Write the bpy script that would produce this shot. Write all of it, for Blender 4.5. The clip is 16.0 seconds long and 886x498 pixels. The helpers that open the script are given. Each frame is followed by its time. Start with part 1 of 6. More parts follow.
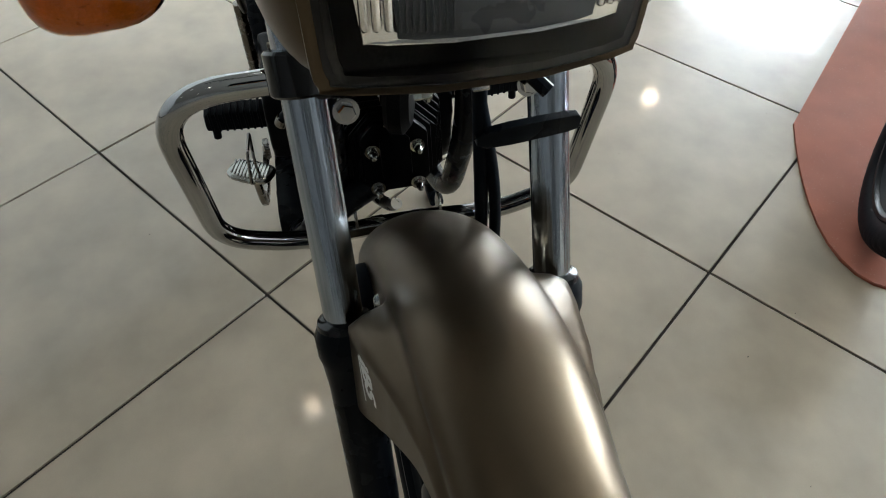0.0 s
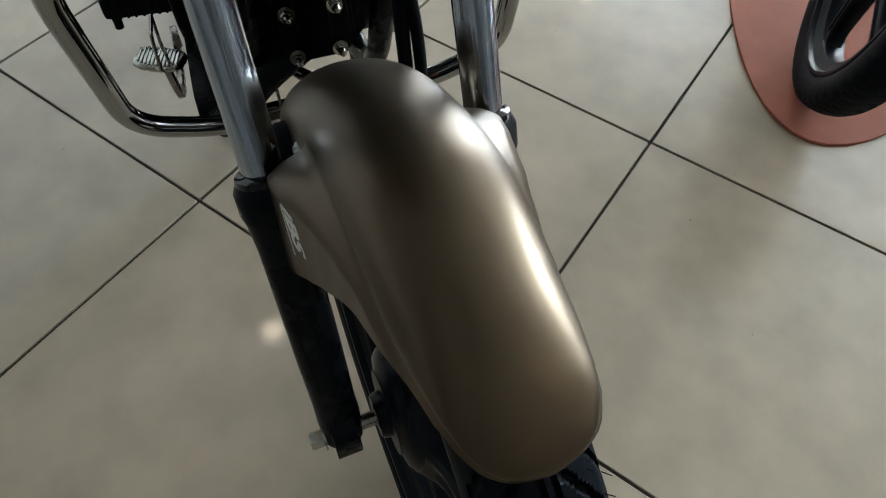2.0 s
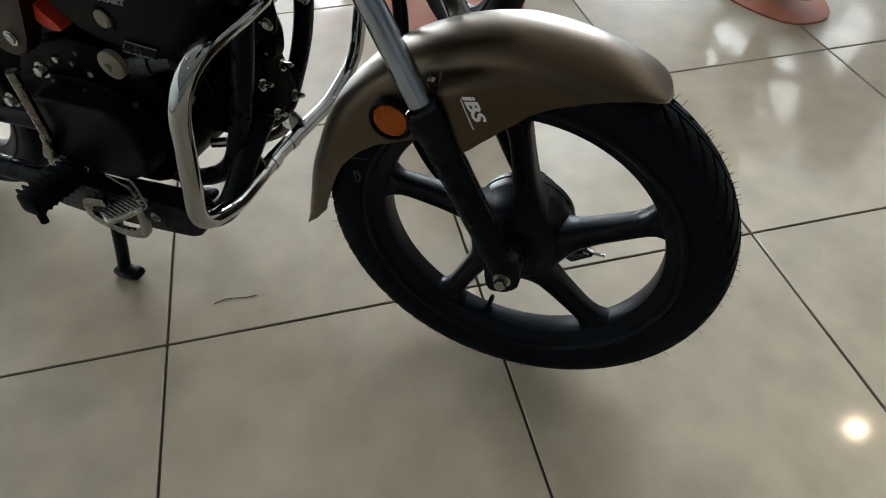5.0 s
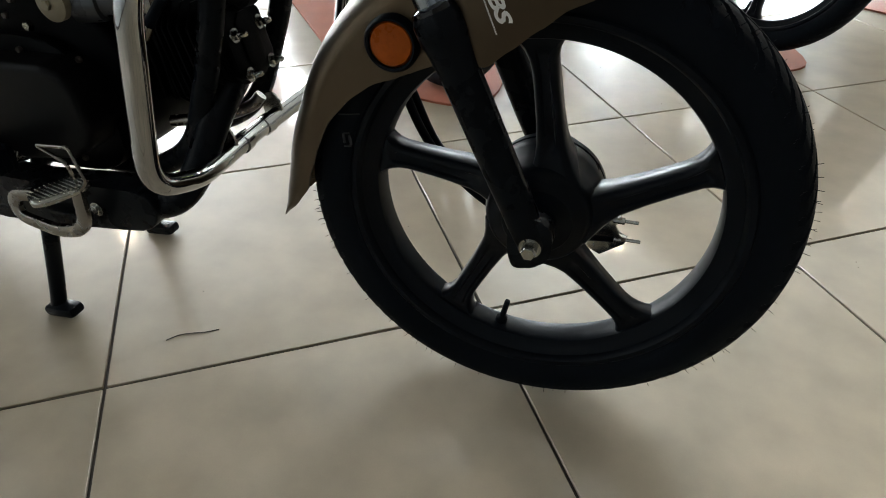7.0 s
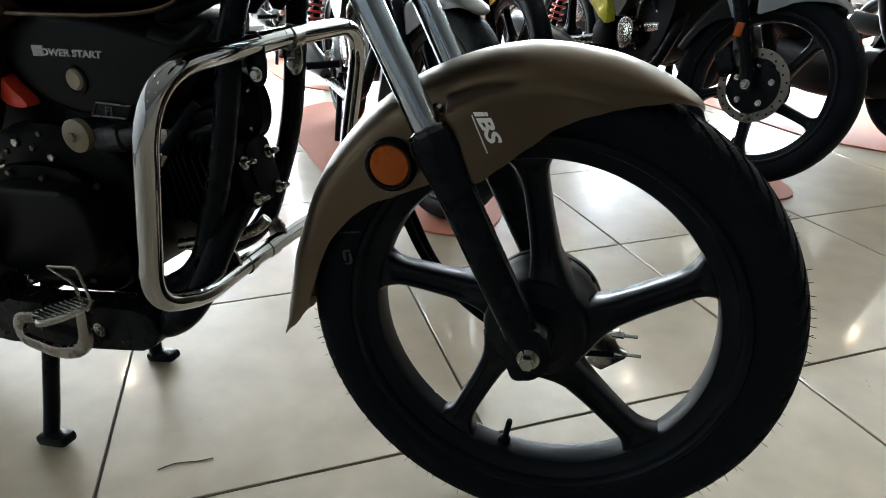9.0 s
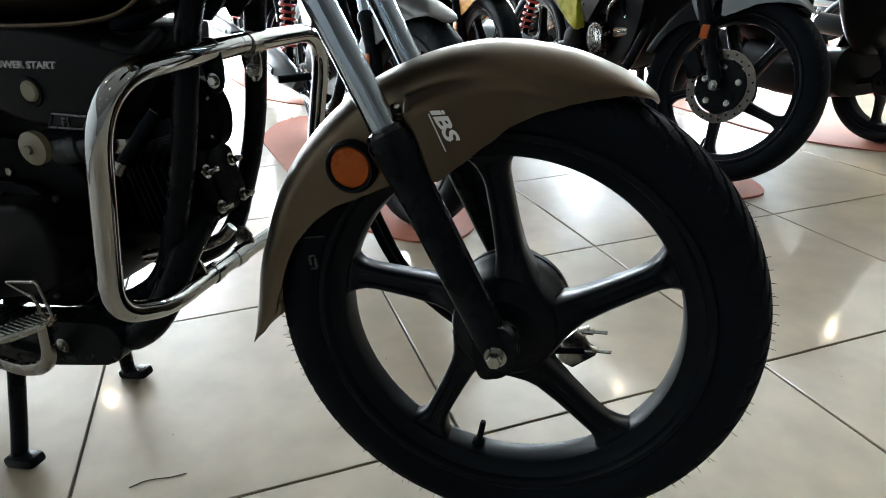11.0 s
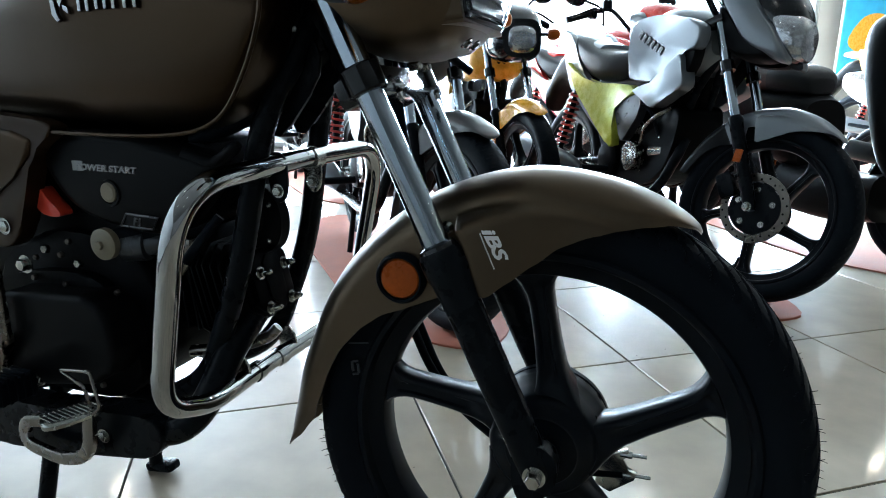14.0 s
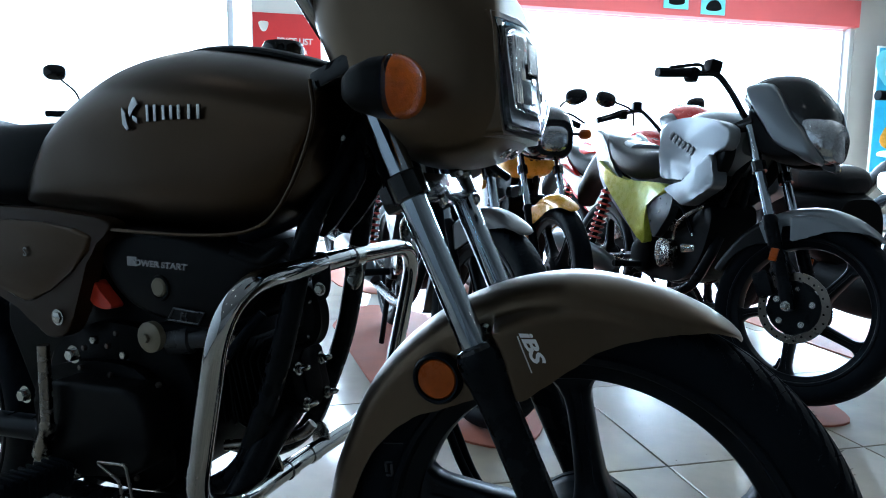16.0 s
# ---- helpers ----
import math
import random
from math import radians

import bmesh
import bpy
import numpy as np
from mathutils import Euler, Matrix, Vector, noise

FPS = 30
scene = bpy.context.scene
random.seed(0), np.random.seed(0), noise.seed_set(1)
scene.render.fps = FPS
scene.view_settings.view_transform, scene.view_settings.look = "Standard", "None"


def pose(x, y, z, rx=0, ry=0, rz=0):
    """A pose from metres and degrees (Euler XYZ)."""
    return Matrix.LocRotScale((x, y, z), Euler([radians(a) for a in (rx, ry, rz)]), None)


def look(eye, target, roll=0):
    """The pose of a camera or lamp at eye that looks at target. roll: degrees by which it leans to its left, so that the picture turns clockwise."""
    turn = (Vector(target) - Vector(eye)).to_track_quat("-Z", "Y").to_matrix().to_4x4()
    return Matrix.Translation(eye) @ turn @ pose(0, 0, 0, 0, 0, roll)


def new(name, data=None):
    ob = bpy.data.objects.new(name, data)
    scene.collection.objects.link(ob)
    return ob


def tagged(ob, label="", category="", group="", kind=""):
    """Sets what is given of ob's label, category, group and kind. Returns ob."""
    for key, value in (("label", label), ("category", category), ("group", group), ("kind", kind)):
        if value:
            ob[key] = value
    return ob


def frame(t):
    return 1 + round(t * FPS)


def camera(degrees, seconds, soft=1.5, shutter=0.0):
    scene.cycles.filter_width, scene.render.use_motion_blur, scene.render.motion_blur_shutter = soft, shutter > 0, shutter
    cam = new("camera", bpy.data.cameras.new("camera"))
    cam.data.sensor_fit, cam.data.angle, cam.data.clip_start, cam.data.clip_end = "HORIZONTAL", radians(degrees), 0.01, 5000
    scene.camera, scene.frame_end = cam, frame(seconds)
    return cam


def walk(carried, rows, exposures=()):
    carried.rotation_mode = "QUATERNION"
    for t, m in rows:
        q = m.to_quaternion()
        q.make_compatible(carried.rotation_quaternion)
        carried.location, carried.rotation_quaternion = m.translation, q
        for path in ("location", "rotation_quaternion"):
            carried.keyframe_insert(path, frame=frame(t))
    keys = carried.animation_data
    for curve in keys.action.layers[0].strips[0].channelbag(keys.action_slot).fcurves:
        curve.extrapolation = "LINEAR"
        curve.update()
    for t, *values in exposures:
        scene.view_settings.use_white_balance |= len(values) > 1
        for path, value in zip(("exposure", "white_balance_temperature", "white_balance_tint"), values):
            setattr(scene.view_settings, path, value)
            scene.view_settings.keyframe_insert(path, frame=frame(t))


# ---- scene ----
cam = camera(69.0, 16.0, 1.0)
# World: x ahead along the parked motorcycle, y to its left, z up; floor at z = 0.
PATH = [
    (0, (0.177, -0.074, 0.984), (-1.074, 0.216, -0.549), 0.4),
    (0.5, (0.193, -0.066, 0.96), (-0.974, 0.239, -0.635), 0.1),
    (1, (0.197, -0.065, 0.938), (-0.885, 0.232, -0.718), 0.6),
    (1.5, (0.202, -0.06, 0.926), (-0.83, 0.24, -0.762), 0.7),
    (2, (0.209, -0.066, 0.925), (-0.81, 0.314, -0.753), 1.5),
    (2.5, (0.216, -0.092, 0.93), (-0.765, 0.473, -0.719), 2.2),
    (3, (0.258, -0.195, 0.961), (-0.683, 0.58, -0.625), -0.8),
    (3.5, (0.246, -0.337, 0.984), (-0.532, 0.678, -0.554), -1.4),
    (4, (0.188, -0.484, 0.995), (-0.37, 0.697, -0.52), -1.2),
    (4.5, (0.186, -0.602, 1.007), (-0.359, 0.599, -0.496), -1.2),
    (4.7, (0.175, -0.642, 1.021), (-0.365, 0.565, -0.48), -1.1),
    (6.8, (0.092, -0.656, 0.742), (-0.438, 0.815, -0.505), -0.0),
    (7, (0.103, -0.671, 0.749), (-0.429, 0.83, -0.462), 0.0),
    (7.5, (0.119, -0.69, 0.738), (-0.416, 0.885, -0.374), 0.3),
    (8, (0.116, -0.685, 0.723), (-0.415, 0.952, -0.296), 0.4),
    (8.5, (0.115, -0.686, 0.722), (-0.438, 1.0, -0.202), 0.1),
    (9, (0.12, -0.691, 0.729), (-0.5, 1.013, -0.114), -1.0),
    (9.5, (0.129, -0.697, 0.735), (-0.572, 1.001, -0.054), -2.4),
    (10, (0.137, -0.697, 0.73), (-0.519, 1.019, -0.061), -2.4),
    (10.2, (0.141, -0.691, 0.723), (-0.476, 1.032, -0.084), -2.2),
    (12.3, (0.146, -0.687, 0.713), (-0.422, 1.054, -0.093), -2.3),
    (12.5, (0.148, -0.689, 0.715), (-0.431, 1.059, -0.066), -2.5),
    (13, (0.141, -0.698, 0.726), (-0.487, 1.077, 0.051), -1.7),
    (13.5, (0.133, -0.704, 0.733), (-0.527, 1.091, 0.147), -0.9),
    (14, (0.128, -0.709, 0.738), (-0.557, 1.097, 0.22), -0.0),
    (14.5, (0.126, -0.714, 0.742), (-0.581, 1.106, 0.305), 0.4),
    (15, (0.127, -0.716, 0.748), (-0.615, 1.104, 0.384), 0.1),
    (15.5, (0.126, -0.721, 0.75), (-0.644, 1.1, 0.449), 0.1),
    (16, (0.124, -0.723, 0.754), (-0.669, 1.097, 0.507), 0.5),
]

EXPOSURES = [(0.0, 0.60, 6500, 12), (1.0, 0.50, 6600, 12), (2.5, 0.54, 6350, 11), (3.5, 0.56, 6250, 11), (4.7, 0.60, 6550, 12), (6.8, 0.66, 6850, 13),
             (8.0, 0.70, 6750, 12), (10.0, 0.74, 6550, 11), (12.4, 0.74, 6500, 11), (13.5, 0.72, 6000, 8), (14.5, 0.64, 5500, 7), (16.0, 0.14, 5250, 7)]
walk(cam, [(t, look(eye, target, roll)) for t, eye, target, roll in PATH], EXPOSURES)

# ---- light ----
ROOM = radians(36.0)          # the tile grid and the walls are turned against the motorcycle
U = Vector((math.cos(ROOM), math.sin(ROOM), 0))
V = Vector((-math.sin(ROOM), math.cos(ROOM), 0))
BACK, LEFT, RIGHT, NEAR, TOP = 6.5, -3.4, 9.5, -8.0, 3.0
BEAM_LOW, BEAM_TOP = 2.57, 2.89


def room(a, b, z=0.0):
    return U * a + V * b + Vector((0, 0, z))


def room_pose(a, b, z=0.0, turn=0.0):
    return Matrix.Translation(room(a, b, z)) @ Matrix.Rotation(ROOM + radians(turn), 4, "Z")


world = bpy.data.worlds.new("world")
scene.world = world
world.use_nodes = True
wn = world.node_tree.nodes
sky = wn.new("ShaderNodeTexSky")
sky.sky_type, sky.sun_disc = "NISHITA", False
sky.sun_elevation, sky.sun_rotation = radians(50), radians(-20)
wn["Background"].inputs[1].default_value = 0.12
world.node_tree.links.new(sky.outputs[0], wn["Background"].inputs[0])


def area_lamp(name, m, sx, sy, power, colour):
    data = bpy.data.lights.new(name, "AREA")
    data.shape, data.size, data.size_y, data.energy, data.color = "RECTANGLE", sx, sy, power, colour
    ob = new(name, data)
    ob.matrix_world = m
    return ob


# daylight that enters through the glass front
area_lamp("window_daylight", room_pose(3.9, BACK - 0.25, 1.35) @ pose(0, 0, 0, -90, 0, 0), 5.3, 2.3, 2750, (0.77, 0.92, 1.0))
area_lamp("window_daylight", room_pose(-1.0, BACK - 0.25, 1.35) @ pose(0, 0, 0, -90, 0, 0), 4.3, 2.3, 330, (0.79, 0.93, 1.0))

LAMP_WATTS = 2.5

# ---- materials ----


def mat(name, colour, rough=0.5, metal=0.0, grain=0.0, scale=40.0, bump=0.0, bump_scale=200.0, coat=0.0, rough_var=0.08, spec=0.5, stretch=None, detail=4.0, coat_rough=0.05):
    m = bpy.data.materials.new(name)
    m.use_nodes = True
    nt = m.node_tree
    b = nt.nodes["Principled BSDF"]
    b.inputs["Base Color"].default_value = (*colour, 1)
    b.inputs["Roughness"].default_value = rough
    b.inputs["Metallic"].default_value = metal
    b.inputs["Coat Weight"].default_value = coat
    b.inputs["Coat Roughness"].default_value = coat_rough
    b.inputs["Specular IOR Level"].default_value = spec
    tc = nt.nodes.new("ShaderNodeTexCoord")
    src = tc.outputs["Object"]
    if stretch:
        mp = nt.nodes.new("ShaderNodeMapping")
        mp.inputs["Scale"].default_value = stretch
        nt.links.new(src, mp.inputs[0])
        src = mp.outputs[0]
    if grain or rough_var:
        n1 = nt.nodes.new("ShaderNodeTexNoise")
        n1.inputs["Scale"].default_value, n1.inputs["Detail"].default_value = scale, detail
        nt.links.new(src, n1.inputs["Vector"])
        n2 = nt.nodes.new("ShaderNodeTexNoise")
        n2.inputs["Scale"].default_value, n2.inputs["Detail"].default_value = scale * 0.12, 3
        nt.links.new(src, n2.inputs["Vector"])
        mix = nt.nodes.new("ShaderNodeMath")
        mix.operation = "ADD"
        nt.links.new(n1.outputs["Fac"], mix.inputs[0])
        nt.links.new(n2.outputs["Fac"], mix.inputs[1])
        if grain:
            mr = nt.nodes.new("ShaderNodeMapRange")
            mr.inputs["From Min"].default_value, mr.inputs["From Max"].default_value = 0.6, 1.4
            mr.inputs["To Min"].default_value, mr.inputs["To Max"].default_value = 1 - grain, 1 + grain
            nt.links.new(mix.outputs[0], mr.inputs[0])
            vm = nt.nodes.new("ShaderNodeVectorMath")
            vm.operation = "SCALE"
            vm.inputs[0].default_value = colour
            nt.links.new(mr.outputs[0], vm.inputs["Scale"])
            nt.links.new(vm.outputs[0], b.inputs["Base Color"])
        if rough_var:
            mr2 = nt.nodes.new("ShaderNodeMapRange")
            mr2.inputs["From Min"].default_value, mr2.inputs["From Max"].default_value = 0.6, 1.4
            mr2.inputs["To Min"].default_value, mr2.inputs["To Max"].default_value = max(0.02, rough - rough_var), min(1, rough + rough_var)
            nt.links.new(mix.outputs[0], mr2.inputs[0])
            nt.links.new(mr2.outputs[0], b.inputs["Roughness"])
    if bump:
        nb = nt.nodes.new("ShaderNodeTexNoise")
        nb.inputs["Scale"].default_value, nb.inputs["Detail"].default_value = bump_scale, 5
        nt.links.new(src, nb.inputs["Vector"])
        bp = nt.nodes.new("ShaderNodeBump")
        bp.inputs["Strength"].default_value, bp.inputs["Distance"].default_value = bump, 0.002
        nt.links.new(nb.outputs["Fac"], bp.inputs["Height"])
        nt.links.new(bp.outputs[0], b.inputs["Normal"])
    return m


def glow(name, colour, strength):
    m = bpy.data.materials.new(name)
    m.use_nodes = True
    nt = m.node_tree
    nt.nodes.clear()
    e, o = nt.nodes.new("ShaderNodeEmission"), nt.nodes.new("ShaderNodeOutputMaterial")
    e.inputs[0].default_value, e.inputs[1].default_value = (*colour, 1), strength
    nt.links.new(e.outputs[0], o.inputs[0])
    return m


def glass(name, colour=(1, 1, 1), rough=0.02, ior=1.45):
    m = bpy.data.materials.new(name)
    m.use_nodes = True
    b = m.node_tree.nodes["Principled BSDF"]
    b.inputs["Base Color"].default_value = (*colour, 1)
    b.inputs["Transmission Weight"].default_value = 1.0
    b.inputs["Roughness"].default_value, b.inputs["IOR"].default_value = rough, ior
    return m


def floor_material():
    m = mat("polished_beige_porcelain", (0.418, 0.350, 0.262), 0.34, 0.0, 0.26, 9.0, 0.0, 300, rough_var=0.05, spec=0.6, detail=7, coat=0.70, coat_rough=0.08)
    nt = m.node_tree
    b = nt.nodes["Principled BSDF"]
    link = b.inputs["Base Color"].links[0].from_socket
    info = nt.nodes.new("ShaderNodeObjectInfo")
    mr = nt.nodes.new("ShaderNodeMapRange")
    mr.inputs["To Min"].default_value, mr.inputs["To Max"].default_value = 0.94, 1.05
    nt.links.new(info.outputs["Random"], mr.inputs[0])
    fine = nt.nodes.new("ShaderNodeTexNoise")
    fine.inputs["Scale"].default_value, fine.inputs["Detail"].default_value = 420, 3
    mr3 = nt.nodes.new("ShaderNodeMapRange")
    mr3.inputs["To Min"].default_value, mr3.inputs["To Max"].default_value = 0.96, 1.04
    nt.links.new(fine.outputs["Fac"], mr3.inputs[0])
    mul = nt.nodes.new("ShaderNodeMath")
    mul.operation = "MULTIPLY"
    nt.links.new(mr.outputs[0], mul.inputs[0])
    nt.links.new(mr3.outputs[0], mul.inputs[1])
    vm = nt.nodes.new("ShaderNodeVectorMath")
    vm.operation = "SCALE"
    nt.links.new(link, vm.inputs[0])
    nt.links.new(mul.outputs[0], vm.inputs["Scale"])
    nt.links.new(vm.outputs[0], b.inputs["Base Color"])
    geo = nt.nodes.new("ShaderNodeNewGeometry")
    for nd in nt.nodes:                       # clouding runs on across the tiles
        if nd.type == "TEX_NOISE" and nd is not fine:
            for l in list(nd.inputs["Vector"].links):
                nt.links.remove(l)
            nt.links.new(geo.outputs["Position"], nd.inputs["Vector"])
    return m


def speckle_material(name, colour, spots):
    m = mat(name, colour, 0.7, 0, 0.14, 14, 0.12, 500, spec=0.2)
    nt = m.node_tree
    b = nt.nodes["Principled BSDF"]
    link = b.inputs["Base Color"].links[0].from_socket
    vor = nt.nodes.new("ShaderNodeTexVoronoi")
    vor.inputs["Scale"].default_value = 115
    tc = nt.nodes.new("ShaderNodeTexCoord")
    nt.links.new(tc.outputs["Object"], vor.inputs["Vector"])
    ramp = nt.nodes.new("ShaderNodeMapRange")
    ramp.inputs["From Min"].default_value, ramp.inputs["From Max"].default_value = 0.10, 0.16
    ramp.inputs["To Min"].default_value, ramp.inputs["To Max"].default_value = 0.38, 0.0
    nt.links.new(vor.outputs["Distance"], ramp.inputs[0])
    mix = nt.nodes.new("ShaderNodeMix")
    mix.data_type = "RGBA"
    nt.links.new(ramp.outputs[0], mix.inputs[0])
    nt.links.new(link, mix.inputs[6])
    mix.inputs[7].default_value = (*spots, 1)
    nt.links.new(mix.outputs[2], b.inputs["Base Color"])
    return m


M = {
    "tile": floor_material(),
    "grout": mat("dark_grout", (0.045, 0.037, 0.03), 0.85, 0, 0.25, 60, 0.3, 300),
    "bronze": mat("matt_bronze_paint", (0.080, 0.0555, 0.0315), 0.37, 0.95, 0.04, 900, 0.0, 1500, rough_var=0.03, coat=0.32, coat_rough=0.33),
    # the same bronze paint, its colour darkened to stand in for shade
    "bronze_shaded": mat("matt_bronze_paint_shaded", (0.039, 0.0255, 0.0150), 0.31, 1.0, 0.04, 900, 0.0, 1500, rough_var=0.03, coat=0.04, coat_rough=0.2),
    "panel_brown": mat("matt_brown_plastic", (0.022, 0.0115, 0.0050), 0.42, 0.3, 0.05, 600, 0.0, 1500, rough_var=0.03, spec=0.2),
    "chrome": mat("chrome", (0.375, 0.38, 0.385), 0.05, 1.0, 0.04, 30, rough_var=0.03),
    "lamp_chrome": mat("lamp_reflector_chrome", (0.86, 0.87, 0.88), 0.08, 1.0, 0.05, 60, rough_var=0.04),
    "chrome_lines": mat("ground_chrome_tube", (0.36, 0.41, 0.465), 0.11, 1.0, 0.22, 500, 0.22, 500, rough_var=0.05, stretch=(0.02, 1.0, 0.02)),
    "steel": mat("zinc_plated_steel", (0.36, 0.36, 0.335), 0.22, 1.0, 0.15, 120, 0.05, 400),
    "cast": mat("cast_aluminium", (0.21, 0.195, 0.175), 0.26, 1.0, 0.05, 90, 0.02, 500),
    "black_paint": mat("satin_black_paint", (0.0040, 0.0054, 0.0075), 0.28, 0, 0.15, 50, 0.03, 600, spec=0.07),
    "black_gloss": mat("gloss_black_paint", (0.004, 0.0045, 0.0055), 0.12, 0, 0.1, 50, coat=0.2, spec=0.25),
    "wheel": mat("satin_black_alloy", (0.0033, 0.0050, 0.0080), 0.30, 0.0, 0.0, 40, 0.0, 500, spec=0.11, rough_var=0.04),
    "rim": mat("satin_black_rim", (0.0030, 0.0048, 0.0078), 0.36, 0.0, 0.0, 40, 0.0, 500, spec=0.10, rough_var=0.04),
    "rubber": mat("black_tyre_rubber", (0.0032, 0.0050, 0.0080), 0.55, 0, 0.2, 80, 0.08, 500, spec=0.06),
    "engine": mat("black_engine_casting", (0.0012, 0.0015, 0.0021), 0.36, 0.0, 0.3, 60, 0.1, 400, spec=0.04),
    "plastic": mat("grained_black_plastic", (0.0030, 0.0032, 0.0038), 0.40, 0, 0.1, 80, 0.1, 1400, spec=0.06),
    "seat": mat("black_seat_vinyl", (0.006, 0.007, 0.009), 0.5, 0, 0.2, 60, 0.15, 900, spec=0.2),
    "amber": mat("amber_reflector", (0.31, 0.062, 0.003), 0.3, 0, 0.2, 200, 0.1, 900, spec=0.2),
    "amber_bright": mat("bright_amber_reflector", (0.66, 0.28, 0.012), 0.3, 0.2, 0.25, 160, 0.4, 500),
    "amber_glass": glass("amber_lens", (1.0, 0.42, 0.03), 0.06),
    "lamp_glass": glass("clear_lamp_lens", (1, 1, 1), 0.02, 1.15),
    "white_ink": mat("white_decal", (0.80, 0.80, 0.80), 0.4, 0, 0.03, 100),
    "grey_ink": mat("pale_grey_lettering", (0.26, 0.26, 0.26), 0.4, 0.3, 0.05, 100),
    "cream": mat("pale_cream_cap", (0.17, 0.145, 0.095), 0.5, 0, 0.1, 60),
    "red_plastic": mat("red_plastic", (0.60, 0.045, 0.02), 0.35, 0, 0.06, 60),
    "mat_red": speckle_material("terracotta_speckled_board", (0.38, 0.122, 0.074), (0.54, 0.29, 0.20)),
    "silver": mat("silver_paint", (0.15, 0.165, 0.18), 0.36, 0.6, 0.0, 500, coat=0.25, rough_var=0.0),
    "lime": mat("yellow_green_paint", (0.55, 0.60, 0.06), 0.28, 0.1, 0.05, 300, coat=0.4),
    "grey_paint": mat("grey_brown_paint", (0.060, 0.060, 0.060), 0.36, 0.4, 0.0, 500, coat=0.2, rough_var=0.0),
    "yellow": mat("yellow_paint", (0.75, 0.36, 0.03), 0.28, 0.1, 0.05, 300, coat=0.4),
    "red": mat("red_paint", (0.50, 0.025, 0.02), 0.24, 0.1, 0.05, 300, coat=0.4),
    "white_paint": mat("white_bike_paint", (0.72, 0.73, 0.74), 0.25, 0.0, 0.04, 300, coat=0.4),
    "brown_vinyl": mat("brown_seat_vinyl", (0.030, 0.020, 0.016), 0.55, 0, 0.2, 60, 0.15, 900, spec=0.25),
    "dark_silver": mat("dark_silver_paint", (0.125, 0.14, 0.155), 0.30, 0.5, 0.0, 500, coat=0.3, rough_var=0.0),
    "brown": mat("brown_scooter_paint", (0.055, 0.034, 0.024), 0.25, 0.4, 0.05, 300, coat=0.4),
    # unseen walls and the ceiling: colour darkened so that less light bounces
    "wall_unseen": mat("darkened_unseen_wall", (0.060, 0.053, 0.047), 0.7, 0, 0.08, 5, 0.1, 150),
    "ceiling": mat("darkened_ceiling", (0.14, 0.132, 0.12), 0.7, 0, 0.06, 4, 0.1, 120),
    "silencer": mat("grey_silencer_paint", (0.075, 0.085, 0.095), 0.35, 0.3, 0.08, 60),
    "muffler": mat("dark_grey_metal", (0.035, 0.038, 0.043), 0.3, 0.3, 0.1, 60),
    "facets": mat("clear_facetted_lamp", (0.45, 0.47, 0.50), 0.16, 0.8, 0.5, 120, 0.5, 90),
    "disc": mat("dark_steel_disc", (0.13, 0.115, 0.10), 0.32, 1.0, 0.15, 90, 0.05, 300),
    "wall": mat("white_painted_wall", (0.34, 0.335, 0.325), 0.75, 0, 0.05, 5, 0.1, 150),
    "beam": mat("red_fascia_panel", (0.50, 0.085, 0.09), 0.45, 0, 0.06, 8),
    "alu": mat("window_aluminium", (0.55, 0.56, 0.57), 0.4, 0.6, 0.06, 50),
    "pane": glass("window_glass", (1, 1, 1), 0.0, 1.2),
    "outside": glow("bright_daylight_outside", (0.90, 0.97, 1.0), 5.0),
    "street": mat("pale_paving", (0.45, 0.44, 0.42), 0.8, 0, 0.1, 5, 0.1, 80),
    "red_print": mat("red_print", (0.65, 0.04, 0.045), 0.4, 0, 0.03, 50),
    "white_print": mat("white_print", (0.80, 0.80, 0.79), 0.4, 0, 0.02, 50),
    "blue_print": mat("blue_print", (0.05, 0.32, 0.55), 0.4, 0, 0.25, 6),
    "cyan_print": mat("pale_blue_print", (0.20, 0.60, 0.75), 0.4, 0, 0.2, 6),
    "lamp": glow("ceiling_lamp_light", (1.0, 0.97, 0.90), 5.0),
    "spring_red": mat("red_spring", (0.45, 0.03, 0.02), 0.35, 0, 0.1, 80),
}

# ---- mesh helpers ----


def part(name, bm, material, parent=None, label="", at=None, kind="", sharp=38.0):
    """One mesh object out of a bmesh, under a thing or a part."""
    bmesh.ops.recalc_face_normals(bm, faces=bm.faces)
    limit = radians(sharp)
    for f in bm.faces:
        f.smooth = True
    for e in bm.edges:
        if len(e.link_faces) == 2 and e.calc_face_angle(0) > limit:
            e.smooth = False
    me = bpy.data.meshes.new(name)
    bm.to_mesh(me)
    bm.free()
    for mm in material if isinstance(material, (list, tuple)) else [material]:
        me.materials.append(mm)
    ob = new(name, me)
    if parent is not None:
        ob.parent = parent
    if at is not None:
        ob.matrix_basis = at
    return tagged(ob, label, "", "", kind)


def again(name, ob, parent, at, label=""):
    """Another object on the mesh of ob."""
    o = new(name, ob.data)
    o.parent = parent
    o.matrix_basis = at
    return tagged(o, label)


def thing(name, label, category, at=None, group="", kind=""):
    e = new(name)
    e.empty_display_size = 0.1
    if at is not None:
        e.matrix_basis = at
    return tagged(e, label, category, group, kind)


